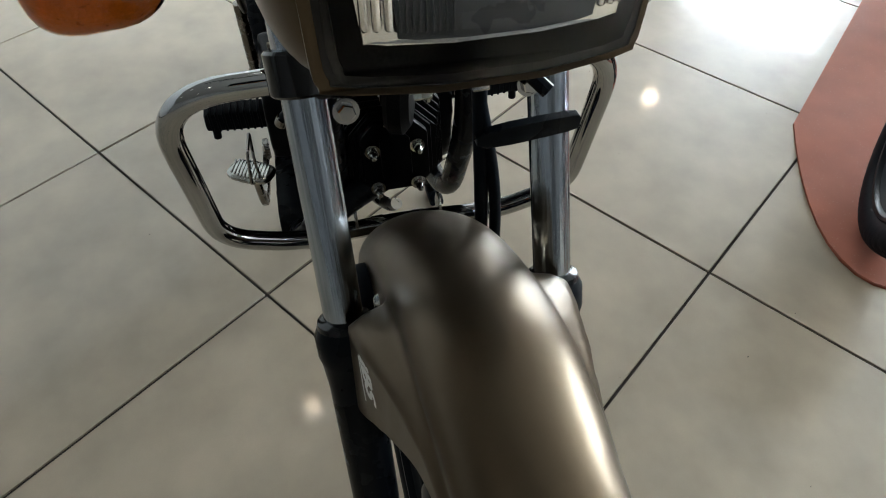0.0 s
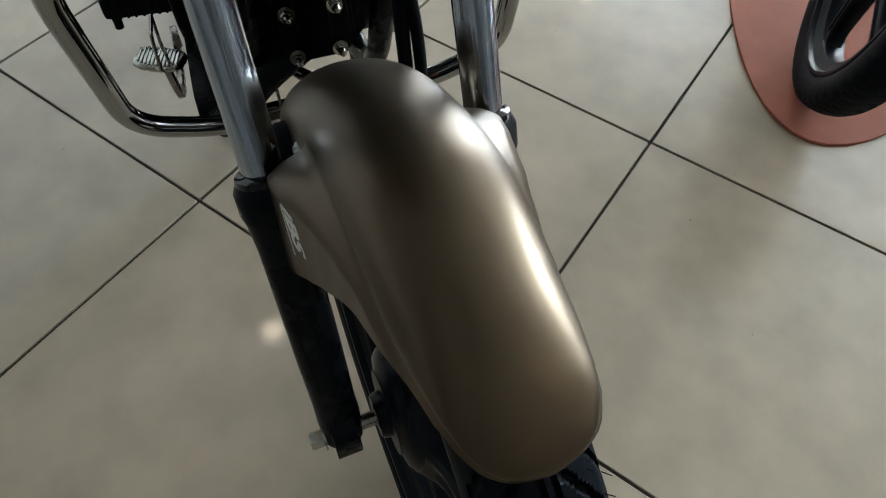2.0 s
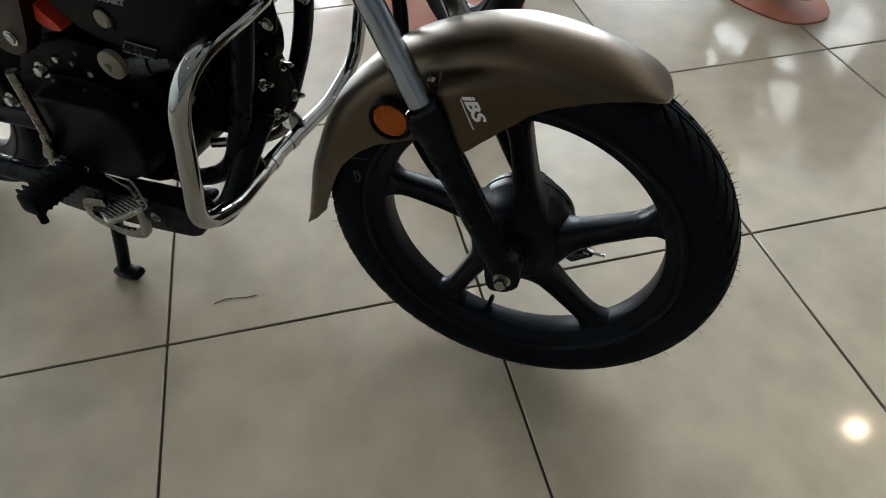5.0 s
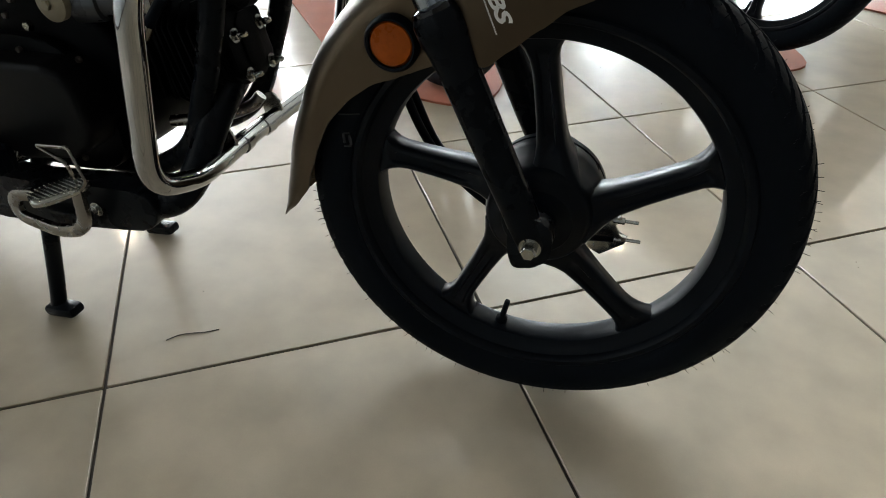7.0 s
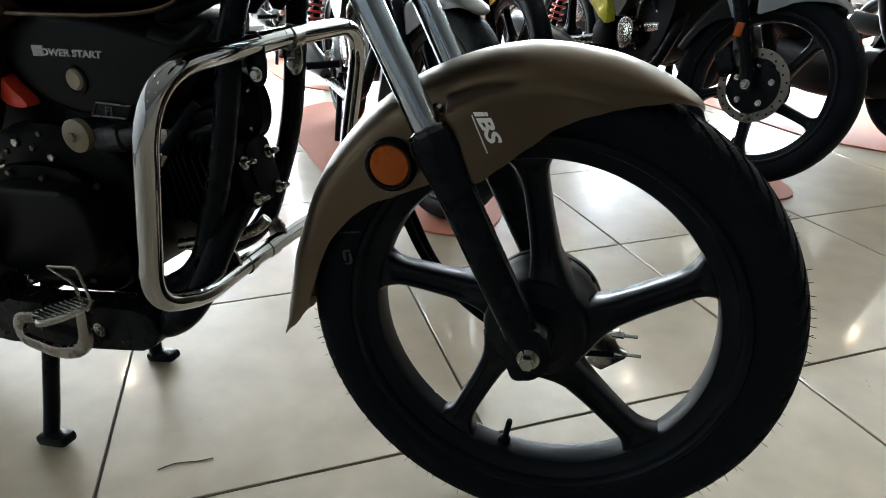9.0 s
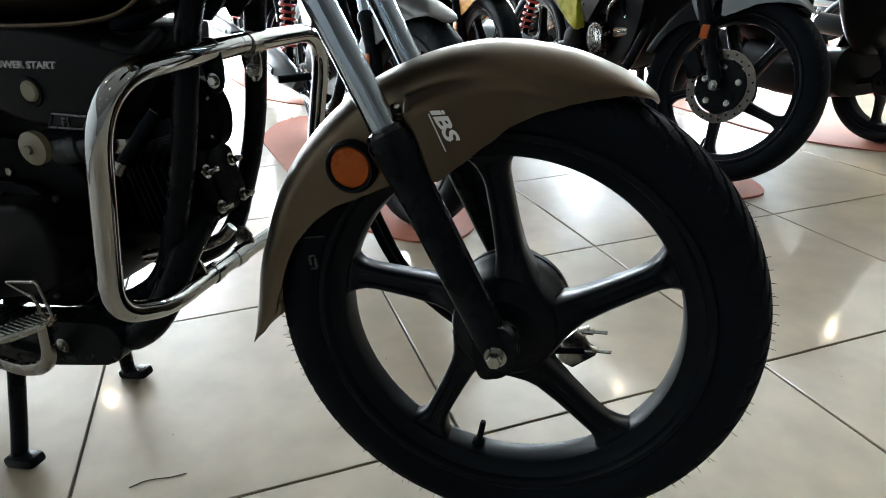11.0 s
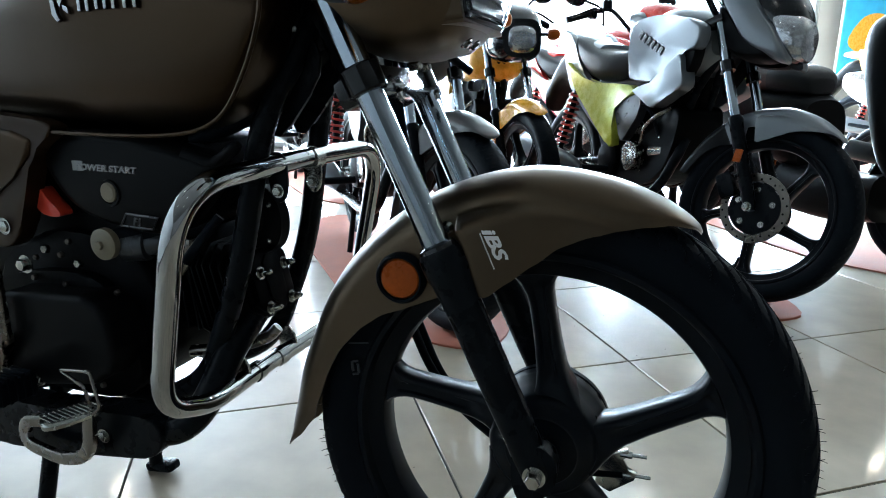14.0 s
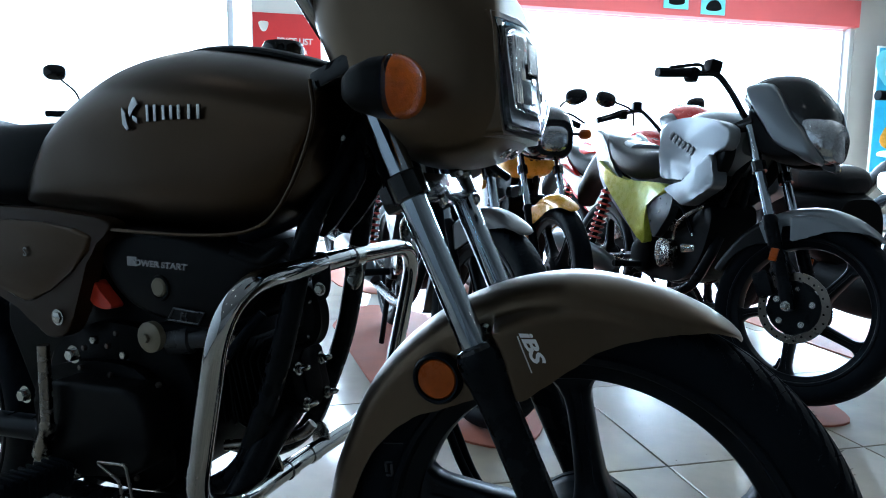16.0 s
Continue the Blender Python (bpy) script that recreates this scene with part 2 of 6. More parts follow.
def spline(pts, n=8):
    """Catmull-Rom through the points."""
    p = [Vector(q) for q in pts]
    p = [2 * p[0] - p[1], *p, 2 * p[-1] - p[-2]]
    out = []
    for i in range(1, len(p) - 2):
        for k in range(n):
            t = k / n
            out.append(0.5 * (2 * p[i] + (p[i + 1] - p[i - 1]) * t + (2 * p[i - 1] - 5 * p[i] + 4 * p[i + 1] - p[i + 2]) * t * t + (3 * p[i] - p[i - 1] - 3 * p[i + 1] + p[i + 2]) * t ** 3))
    return [*out, p[-2]]


def bends(pts, radius, n=8):
    """A path of straight runs with round bends."""
    p = [Vector(q) for q in pts]
    out = [p[0]]
    for i in range(1, len(p) - 1):
        r = radius[i - 1] if isinstance(radius, (list, tuple)) else radius
        a, b = (p[i - 1] - p[i]), (p[i + 1] - p[i])
        ra, rb = min(r, a.length * 0.48), min(r, b.length * 0.48)
        s, e = p[i] + a.normalized() * ra, p[i] + b.normalized() * rb
        out += [(1 - t) ** 2 * s + 2 * t * (1 - t) * p[i] + t * t * e for t in [k / n for k in range(n + 1)]]
    return [*out, p[-1]]


def tube(path, r, seg=12, bm=None, caps=True):
    """A round tube along a path; r: one radius, or one for each point."""
    bm = bm or bmesh.new()
    p = [Vector(q) for q in path]
    rs = r if isinstance(r, (list, tuple)) else [r] * len(p)
    t0 = (p[1] - p[0]).normalized()
    side = t0.cross(Vector((0, 0, 1)))
    if side.length < 1e-3:
        side = t0.cross(Vector((0, 1, 0)))
    side.normalize()
    rings = []
    for i, q in enumerate(p):
        t = (p[min(i + 1, len(p) - 1)] - p[max(i - 1, 0)]).normalized()
        side = (side - t * side.dot(t)).normalized()
        up = t.cross(side)
        rings.append([bm.verts.new(q + rs[i] * (math.cos(a) * side + math.sin(a) * up)) for a in [2 * math.pi * k / seg for k in range(seg)]])
    for a, b in zip(rings, rings[1:]):
        for k in range(seg):
            bm.faces.new((a[k], a[(k + 1) % seg], b[(k + 1) % seg], b[k]))
    if caps:
        bm.faces.new(rings[0][::-1]), bm.faces.new(rings[-1])
    return bm


def loft(rings, bm=None, caps=True, closed=True):
    bm = bm or bmesh.new()
    vs = [[bm.verts.new(q) for q in ring] for ring in rings]
    n = len(vs[0])
    for a, b in zip(vs, vs[1:]):
        for k in range(n if closed else n - 1):
            bm.faces.new((a[k], a[(k + 1) % n], b[(k + 1) % n], b[k]))
    if caps:
        bm.faces.new(vs[0][::-1]), bm.faces.new(vs[-1])
    return bm


def oval(x, hw, z0, z1, power=2.6, n=32, y=0.0):
    """A cross-section at x: a rounded box from z0 to z1."""
    out, zc, hh = [], (z0 + z1) / 2, (z1 - z0) / 2
    for k in range(n):
        a = 2 * math.pi * (k + 0.5) / n
        c, s = math.cos(a), math.sin(a)
        out.append((x, y + hw * math.copysign(abs(c) ** (2 / power), c), zc + hh * math.copysign(abs(s) ** (2 / power), s)))
    return out


def hull(sections, n=32, steps=4, power=2.6):
    """A smooth body through cross-sections (x, half width, low, high[, power])."""
    arr = [(*s, power)[:5] for s in sections]
    path4 = []
    for i in range(len(arr) - 1):
        p0, p1, p2, p3 = arr[max(i - 1, 0)], arr[i], arr[i + 1], arr[min(i + 2, len(arr) - 1)]
        for k in range(steps):
            t = k / steps
            path4.append([0.5 * (2 * b + (c - a) * t + (2 * a - 5 * b + 4 * c - d) * t * t + (3 * b - a - 3 * c + d) * t ** 3) for a, b, c, d in zip(p0, p1, p2, p3)])
    path4.append(list(arr[-1]))
    return loft([oval(s[0], max(s[1], 0.002), s[2], s[3], s[4], n) for s in path4])


def lathe(profile, seg=48, centre=(0, 0, 0), bm=None, closed=False):
    """Turns a profile of (radius, y) round the y axis."""
    bm = bm or bmesh.new()
    c = Vector(centre)
    rings = []
    for k in range(seg):
        a = 2 * math.pi * k / seg
        rings.append([bm.verts.new(c + Vector((r * math.cos(a), y, r * math.sin(a)))) for r, y in profile])
    m = len(profile)
    for k in range(seg):
        a, b = rings[k], rings[(k + 1) % seg]
        for i in range(m if closed else m - 1):
            bm.faces.new((a[i], a[(i + 1) % m], b[(i + 1) % m], b[i]))
    if not closed:
        for i in (0, m - 1):
            if profile[i][0] > 1e-4:
                bm.faces.new([r[i] for r in rings])
    bmesh.ops.remove_doubles(bm, verts=bm.verts, dist=1e-6)
    return bm


def slab(poly, y0, y1, bevel=0.004, seg=2, bm=None):
    """A plate with the outline poly of (x, z), from y0 to y1, with rounded edges."""
    own = bmesh.new()
    a = [own.verts.new((x, y0, z)) for x, z in poly]
    b = [own.verts.new((x, y1, z)) for x, z in poly]
    n = len(poly)
    own.faces.new(a), own.faces.new(b[::-1])
    for k in range(n):
        own.faces.new((a[k], b[k], b[(k + 1) % n], a[(k + 1) % n]))
    if bevel:
        bmesh.ops.bevel(own, geom=list(own.edges), offset=bevel, segments=seg, profile=0.6, affect="EDGES", clamp_overlap=True)
    return merge(bm, own)


def merge(bm, own):
    if bm is None:
        return own
    me = bpy.data.meshes.new("joined")
    own.to_mesh(me)
    own.free()
    bm.from_mesh(me)
    bpy.data.meshes.remove(me)
    return bm


def block(c, s, bevel=0.004, m=None, bm=None, seg=2):
    """A box with rounded edges: centre, sizes."""
    own = bmesh.new()
    bmesh.ops.create_cube(own, size=1.0)
    for v in own.verts:
        v.co = Vector((v.co.x * s[0], v.co.y * s[1], v.co.z * s[2]))
    if bevel:
        bmesh.ops.bevel(own, geom=list(own.edges), offset=min(bevel, min(s) * 0.45), segments=seg, profile=0.6, affect="EDGES")
    own.transform(Matrix.Translation(c) @ (m or Matrix.Identity(4)))
    return merge(bm, own)


def smooth_poly(pts, n=5):
    """A closed outline rounded by a closed spline."""
    p = [Vector((x, 0, z)) for x, z in pts]
    out, k = [], len(p)
    for i in range(k):
        a, b, c, d = p[i - 1], p[i], p[(i + 1) % k], p[(i + 2) % k]
        for j in range(n):
            t = j / n
            q = 0.5 * (2 * b + (c - a) * t + (2 * a - 5 * b + 4 * c - d) * t * t + (3 * b - a - 3 * c + d) * t ** 3)
            out.append((q.x, q.z))
    return out


def pillow(poly, y0, y1, inset=0.3, rings=7):
    """A domed plate with the outline poly of (x, z): its rim at y0, its crown at y1."""
    cx, cz = sum(x for x, z in poly) / len(poly), sum(z for x, z in poly) / len(poly)
    out = [[(x, y0 + (y0 - y1) * 0.4, z) for x, z in poly]]
    for k in range(rings + 1):
        a = math.pi / 2 * k / rings
        f = 1 - inset * (1 - math.cos(a))
        out.append([(cx + (x - cx) * f, y0 + (y1 - y0) * math.sin(a), cz + (z - cz) * f) for x, z in poly])
    return loft(out)


def bolt(r=0.006, h=0.006, washer=True):
    """A hex bolt head along -y, base at the origin."""
    bm = bmesh.new()
    if washer:
        lathe([(0, 0), (r * 1.45, 0), (r * 1.45, -0.0015), (0, -0.0015)], 20, (0, 0, 0), bm)
    own = lathe([(0, -0.001), (r, -0.001), (r, -h * 0.85), (r * 0.85, -h), (0, -h)], 6)
    return merge(bm, own)


def turn_to(place, direction):
    """Pose at place with -y turned to direction."""
    q = Vector((0, -1, 0)).rotation_difference(Vector(direction))
    return Matrix.Translation(place) @ q.to_matrix().to_4x4()


def lettering(text, size, depth, material, parent, name, at, label="", shear=0.0, bold=0.0, space=1.0):
    cu = bpy.data.curves.new(name, "FONT")
    cu.body, cu.size, cu.extrude, cu.shear, cu.offset, cu.space_character = text, size, depth, shear, bold, space
    cu.resolution_u = 3
    tmp = bpy.data.objects.new(name, cu)
    scene.collection.objects.link(tmp)
    bpy.context.view_layer.update()
    me = bpy.data.meshes.new_from_object(tmp.evaluated_get(bpy.context.evaluated_depsgraph_get()))
    bpy.data.objects.remove(tmp)
    bpy.data.curves.remove(cu)
    me.materials.append(material)
    ob = new(name, me)
    ob.parent = parent
    ob.matrix_basis = at
    return tagged(ob, label)


# text that faces -y (to the right-hand side of a motorcycle), reading along +x
SIDE = Matrix.Rotation(radians(90), 4, "X")

# ---- the hall ----


def room_box(name, a0, a1, b0, b1, z0, z1, material, label, category, parent=None, kind="structure"):
    bm = block(((a0 + a1) / 2, (b0 + b1) / 2, (z0 + z1) / 2), (abs(a1 - a0), abs(b1 - b0), abs(z1 - z0)), 0.0)
    ob = part(name, bm, material, parent, at=Matrix.Rotation(ROOM, 4, "Z") if parent is None else None)
    return tagged(ob, label, category, "", kind) if parent is None else ob


floor = room_box("floor", LEFT - 0.2, RIGHT + 0.2, NEAR - 0.2, BACK + 0.1, -0.12, -0.004, M["grout"], "polished beige porcelain floor tiles with dark grout lines", "floor")
room_box("wall_left", LEFT - 0.2, LEFT, NEAR, BACK, -0.004, TOP, M["wall"], "white painted showroom wall with panel joints", "wall")
# right and near walls close the hall out of view, kept dark against bounce
room_box("wall_right", RIGHT, RIGHT + 0.2, NEAR, BACK, -0.004, TOP, M["wall_unseen"], "plain unseen showroom wall, coloured dark to cut bounce light", "wall")
room_box("wall_near", LEFT - 0.2, RIGHT + 0.2, NEAR - 0.2, NEAR, -0.004, TOP, M["wall_unseen"], "plain unseen showroom wall, coloured dark to cut bounce light", "wall")
room_box("ceiling", LEFT - 0.2, RIGHT + 0.2, NEAR - 0.2, BACK + 0.2, TOP, TOP + 0.15, M["ceiling"], "flat ceiling, coloured darker to cut bounce light", "ceiling")
room_box("wall_back", 6.6, RIGHT + 0.2, BACK, BACK + 0.2, -0.004, TOP, M["wall"], "white wall beside the glass front", "wall")
room_box("lintel", LEFT - 0.2, 6.6, BACK, BACK + 0.2, BEAM_TOP, TOP, M["wall"], "white wall strip above the red fascia", "wall")
room_box("trim_fascia", LEFT, 6.6, BACK - 0.06, BACK + 0.2, BEAM_LOW, BEAM_TOP, M["beam"], "red fascia beam above the glass front", "beam")

for k in range(1, 6):      # grooved panel joints of the left wall
    room_box("trim", LEFT, LEFT + 0.006, NEAR, BACK, k * 0.5 - 0.004, k * 0.5 + 0.004, M["alu"], "thin grey panel joint on the white wall", "trim")

glass_front = thing("window_front", "full-height shopfront glazing with aluminium mullions", "window", Matrix.Rotation(ROOM, 4, "Z"), kind="structure")
EDGES = [LEFT + 0.03, -1.0, 6.57]
for k, a in enumerate(EDGES):
    part("mullion", block((a, BACK + 0.05, BEAM_LOW / 2), (0.06, 0.08, BEAM_LOW), 0.004), M["alu"], glass_front)
    if k < 2:
        w = EDGES[k + 1] - a - 0.06
        p_ = part("pane", block((a + 0.03 + w / 2, BACK + 0.06, BEAM_LOW / 2), (w, 0.01, BEAM_LOW - 0.02), 0.0), M["pane"], glass_front)
        p_.visible_shadow = False
part("window_sill", block(((LEFT + 6.6) / 2, BACK + 0.05, 0.03), (6.6 - LEFT, 0.1, 0.06), 0.004), M["alu"], glass_front)

room_box("backdrop", LEFT - 8, 16, BACK + 6.0, BACK + 6.05, -0.2, 9, M["outside"], "overexposed daylight outside the shopfront", "backdrop")
room_box("pavement", LEFT - 8, 16, BACK + 0.2, BACK + 6.0, -0.2, -0.05, M["street"], "pale paving outside the shopfront", "pavement")

# ceiling lamps
lamp_mesh = None
for n_, (x, y) in enumerate([(-4.5, 3.1), (-0.87, 5.8), (0.05, 4.5), (-1.9, -0.46), (1.85, 2.17), (2.14, 6.1), (3.6, 4.2), (5.35, 1.79), (-0.9, -2.3), (0.7, -1.4), (-2.3, -3.3), (0.1, -3.9), (2.2, -2.6), (-3.6, -1.7)]):
    l_ = thing("ceiling_lamp", "small round twin-tube ceiling lamp switched on", "ceiling lamp", Matrix.Translation((x, y, TOP)), "ceiling lamps")
    if lamp_mesh is None:
        h_ = lathe([(0, 0), (0.11, 0), (0.11, -0.012), (0.095, -0.03), (0.085, -0.03), (0.085, -0.01), (0, -0.01)], 32)
        h_.transform(Matrix.Rotation(radians(90), 4, "X"))
        d_ = tube(bends([(-0.06, -0.03, -0.025), (0.06, -0.03, -0.025), (0.06, 0.03, -0.025), (-0.06, 0.03, -0.025)], 0.02), 0.014, 10)
        lamp_mesh = (part("housing", h_, M["white_print"], l_), part("bulb", d_, M["lamp"], l_))
    else:
        again("housing", lamp_mesh[0], l_, Matrix.Identity(4)), again("bulb", lamp_mesh[1], l_, Matrix.Identity(4))
    lit = bpy.data.lights.new("ceiling_lamp_light", "AREA")
    lit.shape, lit.size, lit.energy, lit.color = "DISK", 0.10, LAMP_WATTS * (0.15 if n_ == 3 else 0.05 if n_ > 7 else 1.0), (1.0, 0.80, 0.54)
    new("ceiling_lamp_light", lit).location = (x, y, TOP - 0.06)

# red boards under the displayed machines


BOARD = 0.006


def board(front, heading, length, half, nose=0.40, tip=0.16, power=2.0):
    """A long low board with pointed round ends; front: where the front wheel stands."""
    n, pts = 24, []
    for k in range(n + 1):
        y = half * math.sin(math.pi * (k / n - 0.5))
        pts.append((tip - nose * abs(y / half) ** power, y))
    for k in range(n + 1):
        y = half * math.sin(math.pi * (0.5 - k / n))
        pts.append((-length + nose * abs(y / half) ** power, y))
    bm = bmesh.new()
    lo = [bm.verts.new((x, y, 0.0)) for x, y in pts]
    hi = [bm.verts.new((x, y, BOARD)) for x, y in pts]
    bm.faces.new(lo[::-1])
    top = bm.faces.new(hi)
    for k in range(len(pts)):
        bm.faces.new((lo[k], lo[(k + 1) % len(pts)], hi[(k + 1) % len(pts)], hi[k]))
    bmesh.ops.bevel(bm, geom=list(top.edges), offset=0.0015, segments=2, affect="EDGES")
    ob = part("display_board", bm, M["mat_red"], at=Matrix.Translation((*front, 0)) @ Matrix.Rotation(radians(heading), 4, "Z"))
    return tagged(ob, "terracotta speckled display board with round ends, lying on the tiles", "board", "display boards")


# ---- the parked motorcycle ----
AXLE_Z, RAKE, STEER_DEG = 0.306, radians(25.5), 4.0
AXLE = Vector((0, 0, AXLE_Z))
FORK = Vector((-math.sin(RAKE), 0, math.cos(RAKE)))
HEAD = AXLE + 0.035 * Vector((-math.cos(RAKE), 0, -math.sin(RAKE)))


def steering(angle):
    return Matrix.Translation(HEAD) @ Matrix.Rotation(radians(angle), 4, FORK) @ Matrix.Translation(-HEAD)


def tyre_mesh(R=0.299, bead=0.236, half=0.041, grooves=58, depth=0.005, per=8, fine=1):
    """A tyre round the y axis at the origin, with slanting tread grooves."""
    prof = [(bead - 0.004, 0.026), (bead, 0.031), (bead + 0.012, half * 0.94), (bead + 0.027, half), (R - 0.024, half * 0.985), (R - 0.014, half * 0.90),
            (R - 0.0085, half * 0.78), (R - 0.0048, half * 0.60), (R - 0.002, half * 0.40), (R - 0.0006, half * 0.2), (R, 0.04 * half)]
    cut = []
    for (r0, y0), (r1, y1) in zip(prof, prof[1:]):
        n = fine if r0 > R - 0.03 else 1
        cut += [(r0 + (r1 - r0) * k / n, y0 + (y1 - y0) * k / n) for k in range(n)]
    prof = cut + [prof[-1]]
    prof = [(r, -y) for r, y in prof] + [(r, y) for r, y in prof[::-1]]
    bm = bmesh.new()
    seg, rings = grooves * per, []
    for k in range(seg):
        a = 2 * math.pi * k / seg
        ring = []
        for r, y in prof:
            s = abs(y) / half
            if R - r < 0.0200 and s > 0.12:
                phase = (grooves * a / (2 * math.pi) + 1.7 * s ** 1.5 + (0.5 if y > 0 else 0.0)) % 1.0
                if phase < 0.22:
                    r -= depth * min(1.0, (s - 0.12) * 5)
            if 0.05 < s < 0.15:
                r -= depth * 0.8
            ring.append(bm.verts.new((r * math.cos(a), y, r * math.sin(a))))
        rings.append(ring)
    for k in range(seg):
        p, q = rings[k], rings[(k + 1) % seg]
        for i in range(len(prof) - 1):
            bm.faces.new((p[i], p[i + 1], q[i + 1], q[i]))
    return bm


def spoke_mesh():
    """One cast spoke along +x: its leading edge is radial, its trailing edge widens towards the hub; a groove runs along the face."""
    rows = [(0.040, -0.052, 0.016, 0.036), (0.060, -0.042, 0.006, 0.030), (0.075, -0.0365, 0.0020, 0.0245), (0.090, -0.0328, 0.000, 0.0210), (0.120, -0.0298, -0.0005, 0.0188), (0.150, -0.0280, 0.000, 0.0178),
            (0.172, -0.0270, 0.001, 0.0172), (0.184, -0.0268, 0.0035, 0.0165), (0.194, -0.0290, 0.008, 0.0160), (0.202, -0.0340, 0.014, 0.0155), (0.2085, -0.0420, 0.022, 0.0150)]
    rings = []
    for x, lo, hi, d in rows:
        b, mid, g = 0.0045, (lo + hi) / 2, (hi - lo) * 0.22
        deep = 0.0035 if 0.08 < x < 0.196 else 0.0
        ring = [(-d, hi - b), (-d, mid + g), (-d + deep, mid + g * 0.7), (-d + deep, mid - g * 0.7), (-d, mid - g), (-d, lo + b), (-d + b, lo), (d - b, lo), (d, lo + b), (d, hi - b), (d - b, hi), (-d + b, hi)]
        rings.append([(x, y, z) for y, z in ring])
    fine = []
    for i in range(len(rings) - 1):
        for t in (0, 0.5):
            fine.append([tuple(a + (b - a) * t for a, b in zip(p, q)) for p, q in zip(rings[i], rings[i + 1])])
    fine.append(rings[-1])
    return loft(fine)


def rim_mesh():
    out = [(0.240, 0.030), (0.241, 0.034), (0.238, 0.037), (0.232, 0.0365), (0.2295, 0.034), (0.2275, 0.0275), (0.2235, 0.0255), (0.218, 0.0215), (0.2135, 0.0205), (0.2090, 0.0185), (0.2072, 0.014), (0.2065, 0.0)]
    loop = [(r, -y) for r, y in out] + [(r, y) for r, y in out[-2::-1]] + [(0.233, 0.026), (0.230, 0.0), (0.233, -0.026)]
    return lathe(loop, 120, closed=True)


SHARED = {}


def shared(name, key, make, material, parent, label="", at=None, sharp=38.0):
    """A part whose mesh is made once and used again."""
    if key in SHARED:
        return again(name, SHARED[key], parent, at or Matrix.Identity(4), label)
    SHARED[key] = part(name, make(), material, parent, label, at, sharp=sharp)
    return SHARED[key]


def hub_mesh():
    return lathe([(0, -0.040), (0.0115, -0.040), (0.0125, -0.054), (0.0205, -0.055), (0.0225, -0.052), (0.0235, -0.0455), (0.042, -0.0445), (0.0445, -0.0420), (0.056, -0.0395), (0.0625, -0.034), (0.0665, -0.024), (0.069, -0.006), (0.072, 0.010), (0.0735, 0.014),
                  (0.0745, 0.018), (0.0748, 0.024), (0.0748, 0.031), (0.0730, 0.033), (0.0730, 0.036), (0.0745, 0.0375), (0.0745, 0.046), (0.068, 0.052), (0.030, 0.058), (0, 0.058)], 72)


def valve_mesh():
    d_ = Vector((math.cos(radians(-101)), 0, math.sin(radians(-101))))
    return tube([d_ * 0.206, d_ * 0.200, d_ * 0.196, d_ * 0.172, d_ * 0.168], [0.009, 0.0085, 0.0045, 0.0042, 0.0035], 10)


def wheel(parent, at, angle, name="front_wheel", label="", hairs=False):
    """A five-spoke cast wheel with its tyre: the rim carries its own parts."""
    rim = shared(name, "rim", rim_mesh, M["rim"], parent, label or "satin black five-spoke alloy wheel", at)
    shared("tyre", ("tyre", hairs), (lambda: tyre_mesh(per=14, fine=4)) if hairs else (lambda: tyre_mesh(depth=0.0022)), M["rubber"], rim, "new black rubber tyre with slanted tread grooves", sharp=30)
    for k in range(5):
        shared("spoke", "spoke", spoke_mesh, M["wheel"], rim, at=Matrix.Rotation(-radians(angle + 72 * k), 4, "Y"), sharp=50)
    shared("hub", "hub", hub_mesh, M["wheel"], rim, "black drum brake hub")
    shared("valve", "valve", valve_mesh, M["rubber"], rim, "black rubber valve stem")
    if hairs:
        marks = bmesh.new()
        for k, (mx, mz, wd, hh) in enumerate(((-0.241, 0.074, 0.0035, 0.013), (-0.233, 0.072, 0.0035, 0.013), (-0.237, 0.081, 0.008, 0.0025), (-0.237, 0.064, 0.008, 0.0025), (-0.232, 0.106, 0.028, 0.0016))):
            block((mx, -0.0412, mz), (wd, 0.0012, hh), 0.0003, Matrix.Rotation(radians(-8), 4, "Y"), marks, 1)
        part("tyre_marking", marks, M["muffler"], rim, "raised grey marking on the tyre wall", kind="stuff")
        rnd, bm = random.Random(5), bmesh.new()
        for k in range(300):
            a = 2 * math.pi * (k + rnd.uniform(-0.25, 0.25)) / 300
            y = rnd.choice((-1, 1)) * rnd.uniform(0.016, 0.036)
            r = 0.299 - 0.0055 * (abs(y) / 0.036) ** 2
            d_ = Vector((math.cos(a), 0, math.sin(a)))
            base = d_ * (r - 0.004) + Vector((0, y, 0))
            tip = base + d_ * rnd.uniform(0.0055, 0.0095) + Vector((-d_.z, 0, d_.x)) * rnd.uniform(-0.003, 0.003) + Vector((0, math.copysign(0.002, y), 0))
            tube([base, tip], [0.00045, 0.0003], 4, bm)
        part("moulding_hairs", bm, M["rubber"], rim, "thin rubber moulding hairs", kind="stuff")
    return rim


def interp(table, x):
    for (x0, y0), (x1, y1) in zip(table, table[1:]):
        if x <= x1:
            t = max(0.0, (x - x0) / (x1 - x0))
            t = t * t * (3 - 2 * t) * 0.35 + t * 0.65
            return y0 + (y1 - y0) * t
    return table[-1][1]


